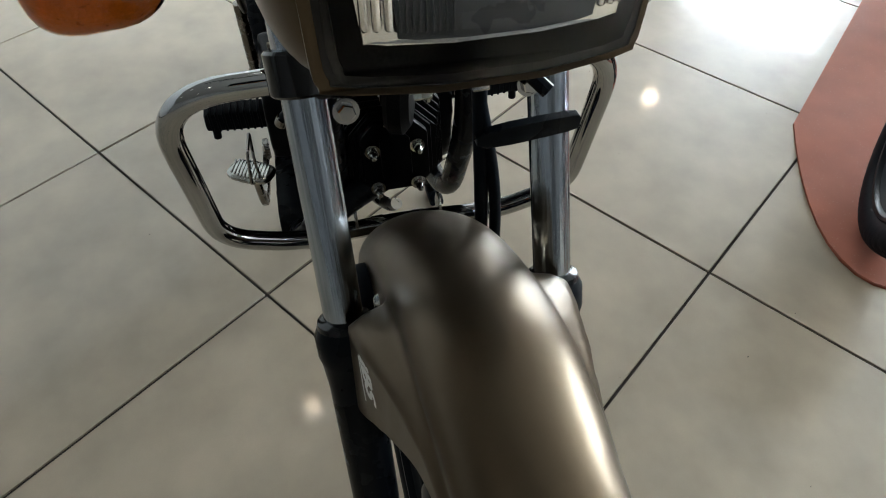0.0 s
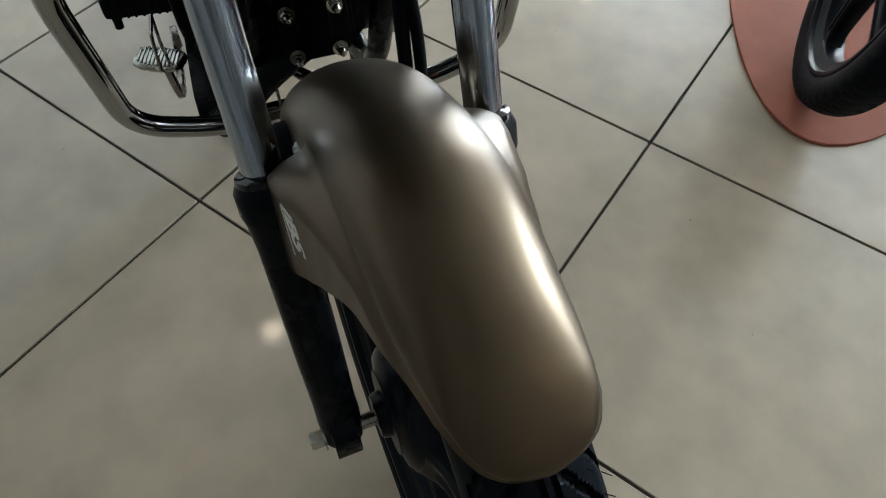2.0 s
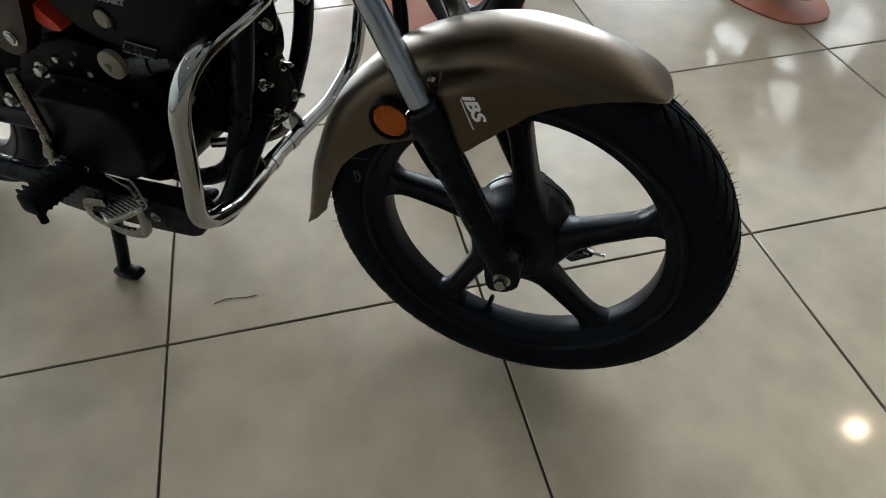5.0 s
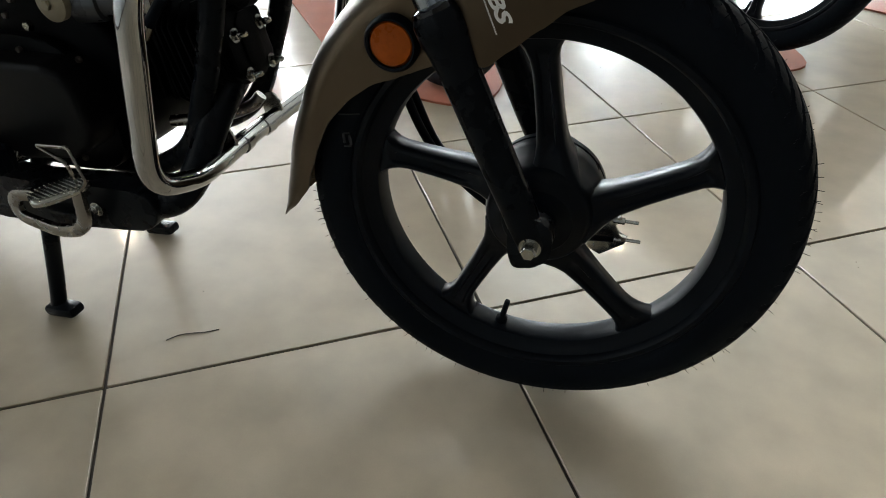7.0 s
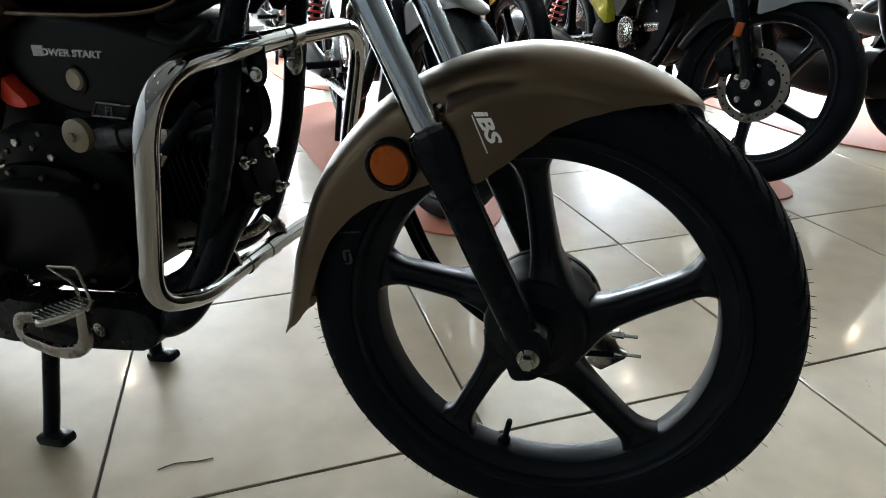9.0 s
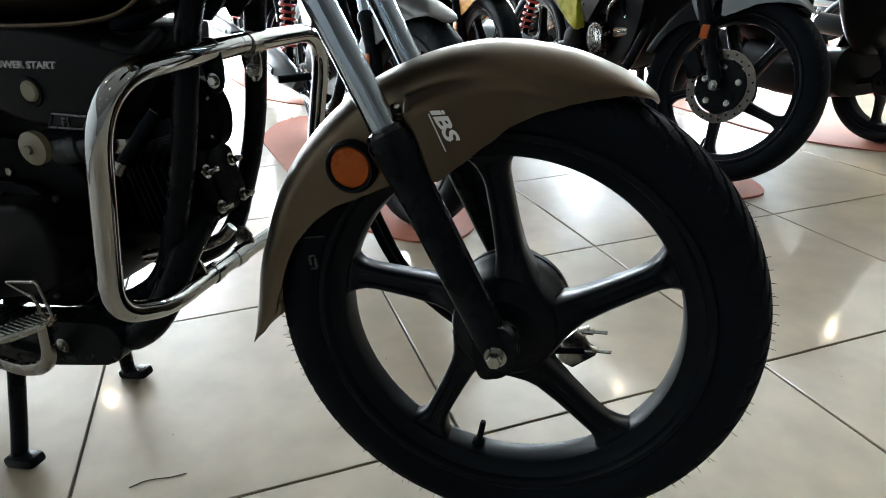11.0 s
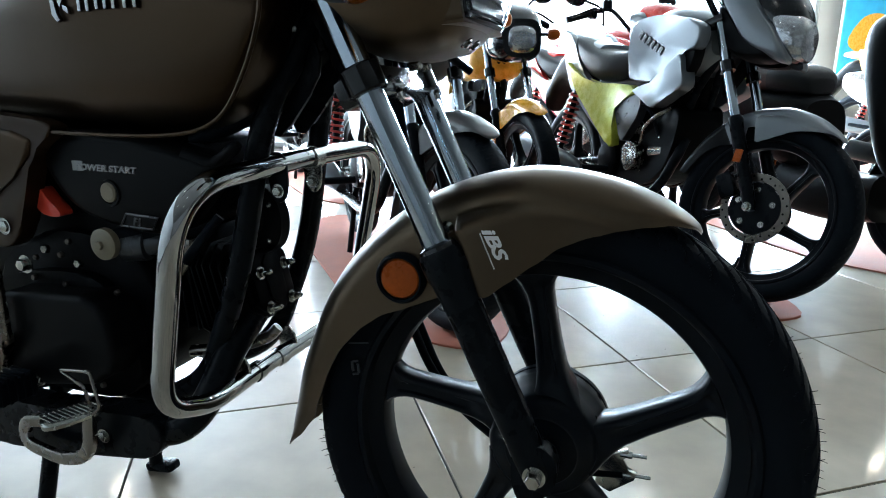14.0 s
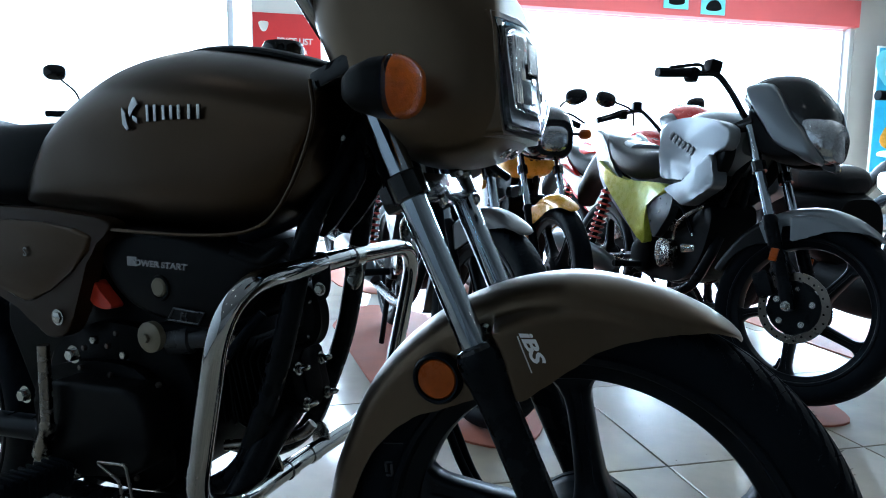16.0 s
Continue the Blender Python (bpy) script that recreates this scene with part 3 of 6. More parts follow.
CREST = [(61, 0.311), (62, 0.315), (65, 0.319), (70, 0.324), (80, 0.330), (95, 0.336), (120, 0.334), (140, 0.332), (160, 0.329), (175, 0.336), (188, 0.350)]
EDGE = [(61, 0.308), (63, 0.312), (67, 0.308), (71, 0.297), (76, 0.285), (81, 0.273), (88, 0.257), (94, 0.238), (101, 0.222), (108, 0.211), (110.6, 0.215), (111.4, 0.270), (119, 0.272), (121.5, 0.245), (125, 0.226), (130, 0.231), (135, 0.238), (143, 0.255), (151, 0.267), (159, 0.277), (169, 0.284), (179, 0.296), (184, 0.316), (188, 0.344)]
WIDTH = [(61, 0.006), (61.4, 0.014), (62, 0.021), (63, 0.029), (64.5, 0.036), (67, 0.042), (70, 0.0465), (75, 0.0505), (82, 0.054), (95, 0.0565), (140, 0.057), (165, 0.054), (180, 0.050), (188, 0.040)]


FLAP = [(66, 0.0), (78, 0.003), (86, 0.006), (92, 0.011), (97, 0.0165), (101, 0.0215), (105, 0.027), (109.5, 0.031), (110.6, 0.030), (111.2, 0.004), (112.5, 0.0)]


def fender_row(th):
    """At an angle: radius of the crest and of the lower edge, half width, shoulder, how far the flap stands out and where it begins."""
    rc, re, w = interp(CREST, th), interp(EDGE, th), interp(WIDTH, th)
    sh = rc - min(0.036 * min(1.0, w / 0.05), 0.7 * (rc - re))
    proud = interp(FLAP, th) if 66 < th < 112.5 else 0.0
    return rc, re, w, sh, proud, rc - 0.030 - 0.0002 * abs(th - 104)


def flap_out(proud, ledge, r):
    k = max(0.0, min(1.0, (ledge - r) / 0.013))
    return proud * k * k * (3 - 2 * k)


def fender_side(th, r):
    """Half width of the mudguard at an angle and radius below its shoulder."""
    rc, re, w, sh, proud, ledge = fender_row(th)
    y = w + 0.003 * max(0.0, (sh - r) / (sh - re))
    return y + flap_out(proud, ledge, r)


def fender_mesh(first=61, last=188):
    """A deep curved mudguard over the front wheel, in angles round the axle (0 ahead, 90 up)."""
    angles = [61, 61.4, 61.9, 62.5, 63.2, 64, 65] + [65 + 1.5 * k for k in range(1, 30)] + [109.5, 110.2, 110.6, 110.9, 111.2, 111.6, 112.5] + [113 + 1.5 * k for k in range(51)]
    angles = [th for th in angles if first <= th <= last]
    us = [-1 + 2 * k / 60 for k in range(61)]
    outer, inner = [], []
    for th in angles:
        a = radians(th)
        rc, re, w, sh, proud, ledge = fender_row(th)
        ro, ri = [], []
        for u in us:
            s = abs(u)
            if s < 0.62:
                g = s / 0.62 * math.pi / 2
                y, r = w * math.sin(g), sh + (rc - sh) * math.cos(g)
                y += flap_out(proud, ledge, r)
            else:
                r = sh + (re - sh) * (s - 0.62) / 0.38
                y = fender_side(th, r)
            y = math.copysign(y, u)
            ro.append((r * math.cos(a), y, r * math.sin(a)))
            rr, yy = r - 0.003 * max(0.0, 1 - s * 1.3), y - math.copysign(0.0035 * min(1, s * 2), u)
            ri.append((rr * math.cos(a), yy, rr * math.sin(a)))
        outer.append(ro), inner.append(ri)
    bm = bmesh.new()
    vo = [[bm.verts.new(p) for p in r] for r in outer]
    vi = [[bm.verts.new(p) for p in r] for r in inner]
    n, m = len(vo), len(us)
    for i in range(n - 1):
        for k in range(m - 1):
            bm.faces.new((vo[i][k], vo[i][k + 1], vo[i + 1][k + 1], vo[i + 1][k]))
            bm.faces.new((vi[i][k], vi[i + 1][k], vi[i + 1][k + 1], vi[i][k + 1]))
        for k in (0, m - 1):
            bm.faces.new((vo[i][k], vo[i + 1][k], vi[i + 1][k], vi[i][k]))
    for i in (0, n - 1):
        for k in range(m - 1):
            bm.faces.new((vo[i][k], vo[i][k + 1], vi[i][k + 1], vi[i][k]))
    return bm


def lay_on_fender(ob):
    """Moves a flat decal on to the right-hand side of the mudguard."""
    m, back = ob.matrix_basis.copy(), ob.matrix_basis.inverted()
    for v in ob.data.vertices:
        p = m @ v.co
        th, r = math.degrees(math.atan2(p.z, p.x)), math.hypot(p.x, p.z)
        p.y = -fender_side(th, r) - 0.0004 + (p.y + 0.08) * 0.5
        v.co = back @ p
    return ob


def along(d, y=0.0, ahead=0.0):
    """A point of the fork: d along it from the axle, y to the side, ahead of it."""
    return AXLE + FORK * d + Vector((math.cos(RAKE) * ahead, y, math.sin(RAKE) * ahead))


bike = thing("motorcycle", "matt bronze-brown commuter motorcycle with chrome leg guard on its centre stand", "motorcycle")
S = steering(STEER_DEG)
wheel(bike, S @ Matrix.Translation(AXLE + Vector((-0.005, 0, 0.004))), 98.3, hairs=True)

FORK_Y = 0.088
for side in (-1, 1):
    y = side * FORK_Y
    leg = part("fork_leg", tube([along(-0.004, y), along(0.004, y), along(0.03, y), along(0.05, y), along(0.10, y), along(0.22, y), along(0.245, y), along(0.252, y), along(0.270, y), along(0.277, y)],
               [0.014, 0.019, 0.020, 0.0195, 0.0205, 0.0212, 0.0232, 0.0252, 0.0252, 0.0220], 24), M["black_paint"], bike, "satin black lower fork leg", S)
    part("axle_lug", slab(smooth_poly([(-0.022, 0.281), (-0.030, 0.325), (-0.02, 0.350), (0.014, 0.340), (0.020, 0.310), (0.010, 0.289)]), y - 0.012, y + 0.012, 0.004), M["black_paint"], leg)
    part("fork_tube", tube([along(0.268, y), along(0.60, y)], 0.0155, 28), M["chrome_lines"], bike, "chromed upper fork tube", S)
    part("dust_seal", tube([along(0.276, y), along(0.281, y), along(0.284, y)], [0.0222, 0.0212, 0.0165], 28), M["black_gloss"], leg)
    part("clamp_ring", tube([along(0.456, y), along(0.458, y), along(0.484, y), along(0.486, y)], [0.020, 0.022, 0.022, 0.020], 24), M["black_gloss"], bike, at=S)
    part("axle_nut", bolt(0.0088, 0.014), M["steel"], bike, "zinc-plated axle nut", S @ (turn_to(AXLE + Vector((-0.003, side * 0.106, 0.009)), (0, side, 0))))
part("axle", tube([AXLE + Vector((-0.003, -0.108, 0.009)), AXLE + Vector((-0.003, 0.108, 0.009))], 0.0075, 12), M["steel"], bike, at=S)
part("fork_bridge", block(along(0.468, 0, -0.012), (0.055, 0.17, 0.034), 0.008, Matrix.Rotation(-RAKE, 4, "Y")), M["black_gloss"], bike, "gloss black lower fork bridge", S)
fender = part("front_mudguard", fender_mesh(), M["bronze"], bike, "matt bronze painted front mudguard", S @ Matrix.Translation(AXLE), sharp=50)

# mudguard fittings
part("rubber_bush", lathe([(0, -0.004), (0.004, -0.004), (0.006, -0.002), (0.0075, 0.0), (0, 0.0)], 16), M["steel"], fender, at=Matrix.Translation((-0.118, -0.0600, 0.268)))
for sgn in (-1, 1):
    place = Matrix.Translation((-0.172, sgn * 0.0600, 0.206)) @ (Matrix.Identity(4) if sgn < 0 else Matrix.Rotation(math.pi, 4, "Z"))
    part("side_reflector", lathe([(0, -0.009), (0.022, -0.008), (0.0245, -0.005), (0.0245, 0.0), (0, 0.0)], 36), M["amber"], fender, "round amber side reflector", place)
    part("reflector_ring", lathe([(0.0245, -0.002), (0.0245, -0.010), (0.027, -0.0108), (0.0300, -0.006), (0.0300, 0.002), (0.0245, 0.002)], 36, closed=False), M["rubber"], fender, "black reflector ring", place)
# decal on the mudguard flap
decal = Matrix.Translation((-0.0735, -0.08, 0.2735)) @ Matrix.Rotation(radians(62), 4, "Y") @ Matrix.Diagonal((1.68, 1, 1, 1)) @ SIDE
lay_on_fender(lettering("iBS", 0.0172, 0.0003, M["white_ink"], fender, "decal", decal, "white slanted iBS decal", 0.3, 0.0006, 1.0))
bm = bmesh.new()
for k in range(19):
    block((0.0022 * k, 0.0, 0.0), (0.0015, 0.0006, 0.0014), 0, bm=bm)
lay_on_fender(part("decal_line", bm, M["white_ink"], fender, at=Matrix.Translation((-0.0745, -0.08, 0.269)) @ Matrix.Rotation(radians(66), 4, "Y")))

# brake arm and cables on the left of the hub
part("brake_arm", slab([(0.055, 0.215), (0.075, 0.205), (0.105, 0.228), (0.108, 0.238), (0.095, 0.240), (0.085, 0.256), (0.098, 0.262), (0.094, 0.270), (0.075, 0.262), (0.060, 0.245)], 0.062, 0.070, 0.002), M["steel"], bike, "zinc-plated front brake lever arm", S)
for z, l in ((0.262, 0.118), (0.233, 0.125)):
    part("cable_adjuster", tube([(0.085, 0.066, z), (0.100, 0.066, z), (0.101, 0.066, z), (l, 0.066, z)], [0.005, 0.005, 0.0025, 0.0025], 8), M["steel"], bike, at=S)
part("brake_plate_lug", slab(smooth_poly([(-0.055, 0.33), (-0.045, 0.365), (-0.005, 0.385), (0.03, 0.372), (0.02, 0.36), (-0.02, 0.34)], 4), 0.03, 0.052, 0.004), M["wheel"], bike, at=S)
part("brake_cable", tube(spline([along(0.60, 0.035, 0.03), along(0.5, 0.040, -0.005), (-0.205, 0.050, 0.60), (-0.215, 0.066, 0.46), (-0.200, 0.074, 0.385), (-0.160, 0.075, 0.315), (-0.085, 0.070, 0.255), (0.0, 0.066, 0.228), (0.09, 0.066, 0.233)], 8), 0.0062, 10), M["rubber"], bike, "black front brake cable", S)
part("speedometer_cable", tube(spline([along(0.60, 0.020, 0.03), along(0.5, 0.030, -0.008), (-0.201, 0.060, 0.60), (-0.210, 0.0775, 0.46), (-0.193, 0.0855, 0.385), (-0.15, 0.086, 0.31), (-0.06, 0.072, 0.275), (-0.02, 0.06, 0.262)], 8), 0.0054, 10), M["rubber"], bike, "black speedometer cable", S)

# headlamp cowl, lamp and indicators
cowl_bm = hull([(-0.335, 0.070, 0.915, 0.985), (-0.315, 0.092, 0.880, 0.995), (-0.28, 0.108, 0.822, 1.0), (-0.235, 0.114, 0.775, 1.0), (-0.18, 0.114, 0.757, 0.995), (-0.125, 0.106, 0.766, 0.965), (-0.100, 0.092, 0.784, 0.955), (-0.094, 0.080, 0.800, 0.945)], 48, 5, 3.6)
for v in cowl_bm.verts:
    t = min(1.0, max(0.0, (v.co.x + 0.2) / 0.12))
    v.co.x -= 0.10 * t * max(0.0, v.co.z - 0.775)
    v.co.z += 0.028 * (1 - min(1.0, abs(v.co.y) / 0.11)) * (-1 if v.co.z < 0.80 else 0) * (1 - t) * 0.25
cowl = part("headlamp_cowl", cowl_bm, M["bronze"], bike, "matt bronze headlamp cowl", S, sharp=60)
TILT = Matrix.Translation((-0.0835, 0, 0.803)) @ Matrix.Rotation(-math.atan(0.10), 4, "Y")


def front_plate(half0, half1, h0, h1, x0, x1, bevel):
    """A plate across the front: half widths at its foot and head, heights, and its depth."""
    side = [(0.80, h0), (0.955, h0 + 0.004), (0.997, h0 + 0.020)]
    pts = [(half0 * f, h) for f, h in side] + [(half1, h1 - 0.014), (half1 * 0.88, h1)]
    pts = smooth_poly([(-x, h) for x, h in pts] + pts[::-1], 3)
    bm = slab(pts, -x1, -x0, bevel)
    bm.transform(Matrix.Rotation(radians(90), 4, "Z"))
    for v in bm.verts:
        v.co.x -= 1.9 * v.co.y ** 2
    return bm


part("cowl_lip", front_plate(0.089, 0.091, -0.0150, 0.113, -0.030, 0.000, 0.006), M["bronze"], cowl, "", TILT)
part("bezel", front_plate(0.0835, 0.085, -0.0100, 0.107, -0.012, 0.0015, 0.002), M["black_gloss"], cowl, "gloss black headlamp surround", TILT)
part("headlamp", front_plate(0.076, 0.078, -0.003, 0.100, -0.004, 0.0024, 0.001), M["engine"], cowl, "clear rectangular headlamp with faceted chrome reflector", TILT)
part("reflector", front_plate(0.066, 0.072, 0.013, 0.098, 0.0020, 0.0034, 0.0005), M["lamp_chrome"], cowl, "", TILT)
for sgn in (-1, 1):
    for k in range(5):
        low, y = 0.020 if k < 3 else 0.045, 0.0625 - 0.0054 * k
        part("reflector_facet", block((0.0046 - 1.9 * y * y, sgn * y, (low + 0.092) / 2), (0.004, 0.0046, 0.092 - low), 0.0014, Matrix.Rotation(radians(-sgn * (22 - 3 * k)), 4, "Z"), seg=1), M["lamp_chrome"], cowl, "", TILT)
    part("reflector_facet", block((0.006, sgn * 0.014, 0.072), (0.003, 0.024, 0.033), 0.0012, Matrix.Rotation(radians(sgn * 10), 4, "Z"), seg=1), M["lamp_chrome"], cowl, "", TILT)
shelf_ = part("reflector_shelf", front_plate(0.050, 0.056, 0.016, 0.048, 0.0032, 0.0050, 0.0008), M["muffler"], cowl, "dark grey lower part of the reflector", TILT)
for k in range(9):
    part("shelf_rib", block((0.0056 - 1.9 * (0.047 - 0.0030 * k) ** 2, -0.047 + 0.0030 * k, 0.033), (0.0012, 0.0010, 0.026), 0.0), M["muffler"], shelf_)


def lens_mesh(half, h0, h1, bow, crown, n=14):
    """A clear lens that swells forward from its straight lower edge, 3 mm thick."""
    bm, layers = bmesh.new(), []
    for off in (0.0, 0.003):
        grid = []
        for i in range(n + 1):
            v = 2 * i / n - 1
            h = (h0 + h1) / 2 + v * (h1 - h0) / 2
            w = half * (1 - 0.07 * abs(v) ** 7)
            grid.append([bm.verts.new((0.001 + off - bow * (u * w) ** 2 + crown * (1 - abs(u) ** 2.4) * (1 - abs(v) ** 2.4), u * w, h)) for u in (2 * j / n - 1 for j in range(n + 1))])
        layers.append(grid)
    for g in layers:
        for i in range(n):
            for j in range(n):
                bm.faces.new((g[i][j], g[i][j + 1], g[i + 1][j + 1], g[i + 1][j]))
    rim = lambda g: g[0] + [r[-1] for r in g[1:]] + g[-1][-2::-1] + [r[0] for r in g[-2:0:-1]]
    lo, hi = rim(layers[0]), rim(layers[1])
    for k in range(len(lo)):
        bm.faces.new((lo[k], lo[(k + 1) % len(lo)], hi[(k + 1) % len(lo)], hi[k]))
    return bm


lens_ = part("lens", lens_mesh(0.0805, -0.0078, 0.1045, 1.9, 0.016), M["lamp_glass"], cowl, "clear headlamp lens", TILT)
lens_.visible_shadow = False
part("bulb_shield", lathe([(0, -0.008), (0.011, -0.007), (0.014, 0.0), (0, 0.0)], 24), M["black_gloss"], cowl, at=TILT @ Matrix.Translation((0.0045, 0, 0.060)) @ Matrix.Rotation(radians(-90), 4, "Z"))
for y in (-0.030, 0.003):
    part("cowl_screw", bolt(0.0055, 0.005), M["steel"], cowl, "zinc-plated screw", turn_to((-0.108, y, 0.772), (0.8, 0, -1)))
for sgn in (-1, 1):
    c = Vector((-0.182, sgn * 0.183, 0.823))
    def swept(rings, power, n):
        bm = loft([oval(c.x + dx, hw, c.z - lo, c.z + hi, power, n, c.y) for dx, hw, lo, hi in rings])
        for v in bm.verts:
            v.co.x -= 4.0 * (v.co.y - c.y - sgn * 0.018) ** 2
        return bm
    ind = part("indicator", swept([(dx, 0.034 * k, 0.028 * k, 0.029 * k) for dx, k in [(-0.046, 0.25), (-0.043, 0.45), (-0.032, 0.74), (-0.012, 0.95), (0.007, 1.0)]], 2.8, 24), M["plastic"], bike, "black indicator with an amber lens", S)
    part("amber_lens", swept([(dx, 0.0352 * k, 0.0285 * k, 0.0295 * k) for dx, k in [(0.0085, 1.0), (0.018, 0.97), (0.025, 0.88), (0.031, 0.72), (0.0355, 0.48), (0.037, 0.22)]], 3.4, 28), M["amber_glass"], ind, "amber lens")
    part("reflector", swept([(dx, 0.030 * k, 0.024 * k, 0.025 * k) for dx, k in [(0.010, 0.98), (0.018, 0.86), (0.026, 0.55), (0.028, 0.25)]], 2.6, 20), M["amber_bright"], ind)
    part("stem", tube([(c.x - 0.02, sgn * 0.09, c.z - 0.002), (c.x - 0.02, sgn * 0.155, c.z)], 0.014, 16), M["rubber"], ind)

# fork head, bracket, handlebar
part("horn_bracket", slab(smooth_poly([(0.006, -0.006), (0.060, -0.006), (0.067, -0.003), (0.067, 0.003), (0.060, 0.006), (0.006, 0.006)], 3), -0.003, 0.003, 0.001), M["black_paint"], bike, "black steel bracket bar", S @ Matrix.Translation((-0.112, 0.005, 0.727)) @ Matrix.Rotation(radians(90), 4, "Z") @ Matrix.Rotation(radians(-3), 4, "Y"))
part("bracket_stay", tube([(-0.15, 0.03, 0.765), (-0.125, 0.055, 0.745)], 0.005, 8), M["black_paint"], bike, at=S)
for y in (-0.064, 0.064):
    part("bridge_bolt", bolt(0.0062, 0.006), M["chrome"], bike, "chrome fork bridge bolt", S @ turn_to(along(0.445, y, 0.022), (1, 0, 0.3)))
    part("bridge_stud", bolt(0.006, 0.014, False), M["steel"], bike, at=S @ turn_to(along(0.475, y * 0.25, 0.03), (1, -0.2, 0.2)))
part("handlebar", tube(bends([along(0.80, -0.34, -0.16), along(0.82, -0.22, -0.10), along(0.80, -0.12, -0.03), along(0.66, -0.05, -0.03), along(0.66, 0.05, -0.03), along(0.80, 0.12, -0.03), along(0.82, 0.22, -0.10), along(0.80, 0.34, -0.16)], 0.03, 6), 0.011, 14), M["chrome"], bike, "chromed handlebar", S)
for sgn in (-1, 1):
    part("grip", tube([along(0.8175, sgn * 0.235, -0.1075), along(0.80, sgn * 0.345, -0.1625)], 0.016, 16), M["rubber"], bike, "black rubber grip", S)
    part("lever", tube(spline([along(0.82, sgn * 0.19, -0.06), along(0.81, sgn * 0.25, -0.05), along(0.79, sgn * 0.34, -0.10)], 6), 0.0055, 10), M["cast"], bike, "bare aluminium hand lever", S)
    part("mirror_stem", tube(spline([along(0.82, sgn * 0.18, -0.08), along(0.90, sgn * 0.19, -0.05), along(0.97, sgn * 0.25, -0.05)], 6), 0.006, 10), M["black_gloss"], bike, at=S)
    part("mirror", lathe([(0, -0.012), (0.04, -0.008), (0.05, 0.0), (0.048, 0.006), (0, 0.004)], 28), M["black_gloss"], bike, "black rear-view mirror", S @ Matrix.Translation(along(1.0, sgn * 0.27, -0.05)) @ Matrix.Rotation(radians(-90), 4, "Z"))
part("top_yoke", block(along(0.62, 0, -0.015), (0.07, 0.22, 0.022), 0.006, Matrix.Rotation(-RAKE, 4, "Y")), M["black_gloss"], bike, at=S)

# fuel tank
TANK = [(-0.290, 0.104, 0.735, 0.842), (-0.294, 0.121, 0.712, 0.858), (-0.306, 0.129, 0.692, 0.869), (-0.36, 0.134, 0.676, 0.888), (-0.44, 0.138, 0.670, 0.905), (-0.54, 0.139, 0.669, 0.912), (-0.63, 0.132, 0.671, 0.900), (-0.70, 0.123, 0.675, 0.866), (-0.755, 0.115, 0.680, 0.822), (-0.80, 0.104, 0.686, 0.768), (-0.84, 0.085, 0.695, 0.722)]
tank_bm = hull(TANK, 48, 6, 3.4)
for v in tank_bm.verts:        # the front face leans back towards its foot
    t = max(0.0, min(1.0, (v.co.x + 0.44) / 0.14))
    v.co.x -= t * 0.55 * max(0.0, 0.80 - v.co.z)
    v.co.z -= 0.036 * max(0.0, min(1.0, (v.co.z - 0.79) / 0.11)) * (abs(v.co.y) / 0.139) ** 2
    k = max(0.0, 1 - ((v.co.z - 0.73) / 0.09) ** 2) * max(0.0, 1 - ((v.co.x + 0.62) / 0.22) ** 2)
    v.co.y *= 1 - 0.07 * k
# painted like the mudguard; the tank's shade is in the darker colour
tank = part("fuel_tank", tank_bm, M["bronze_shaded"], bike, "matt bronze fuel tank with shade put into its colour and raised metal lettering", sharp=60)
part("filler_trim", hull([(-0.305, 0.03, 0.855, 0.872), (-0.35, 0.055, 0.872, 0.889), (-0.43, 0.06, 0.890, 0.907), (-0.52, 0.05, 0.898, 0.913), (-0.62, 0.03, 0.890, 0.903)], 24, 4, 3.0), M["plastic"], tank, "black plastic trim round the filler")
part("filler_cap", lathe([(0, -0.020), (0.024, -0.018), (0.028, -0.010), (0.028, 0.012), (0, 0.012)], 32), M["black_gloss"], tank, "black filler cap", Matrix.Translation((-0.425, 0, 0.900)) @ Matrix.Rotation(radians(-90), 4, "X"))
for sgn in (-1, 1):
    seam = [(-0.302, 0.112, 0.850), (-0.294, 0.120, 0.805), (-0.318, 0.122, 0.742), (-0.358, 0.122, 0.692), (-0.42, 0.126, 0.674), (-0.55, 0.126, 0.671), (-0.66, 0.118, 0.674), (-0.74, 0.095, 0.683)]
    part("seam", tube(spline([(x, sgn * (y + 0.004), z) for x, y, z in seam], 6), 0.0026, 8), M["bronze_shaded"], tank)
part("emblem", slab([(-0.564, 0.826), (-0.557, 0.818), (-0.556, 0.806), (-0.551, 0.800), (-0.556, 0.797), (-0.563, 0.805)], -0.1412, -0.136, 0.0008), M["chrome"], tank, "raised chrome emblem")
part("emblem_half", slab([(-0.551, 0.826), (-0.543, 0.838), (-0.536, 0.828), (-0.545, 0.821), (-0.549, 0.812), (-0.552, 0.818)], -0.1412, -0.136, 0.0008), M["chrome"], tank)
part("emblem_half", slab([(-0.546, 0.816), (-0.538, 0.813), (-0.537, 0.805), (-0.545, 0.810)], -0.1412, -0.136, 0.0008), M["chrome"], tank)
for k, bx in enumerate((-0.520, -0.508, -0.494, -0.482, -0.470, -0.454, -0.440)):
    part("badge_bar", block((bx, -0.1400, 0.8175), (0.0048, 0.0034, 0.0205 if k < 2 else 0.0175), 0.0012), M["chrome"] if k < 4 else M["steel"], tank, "raised chrome badge bar")

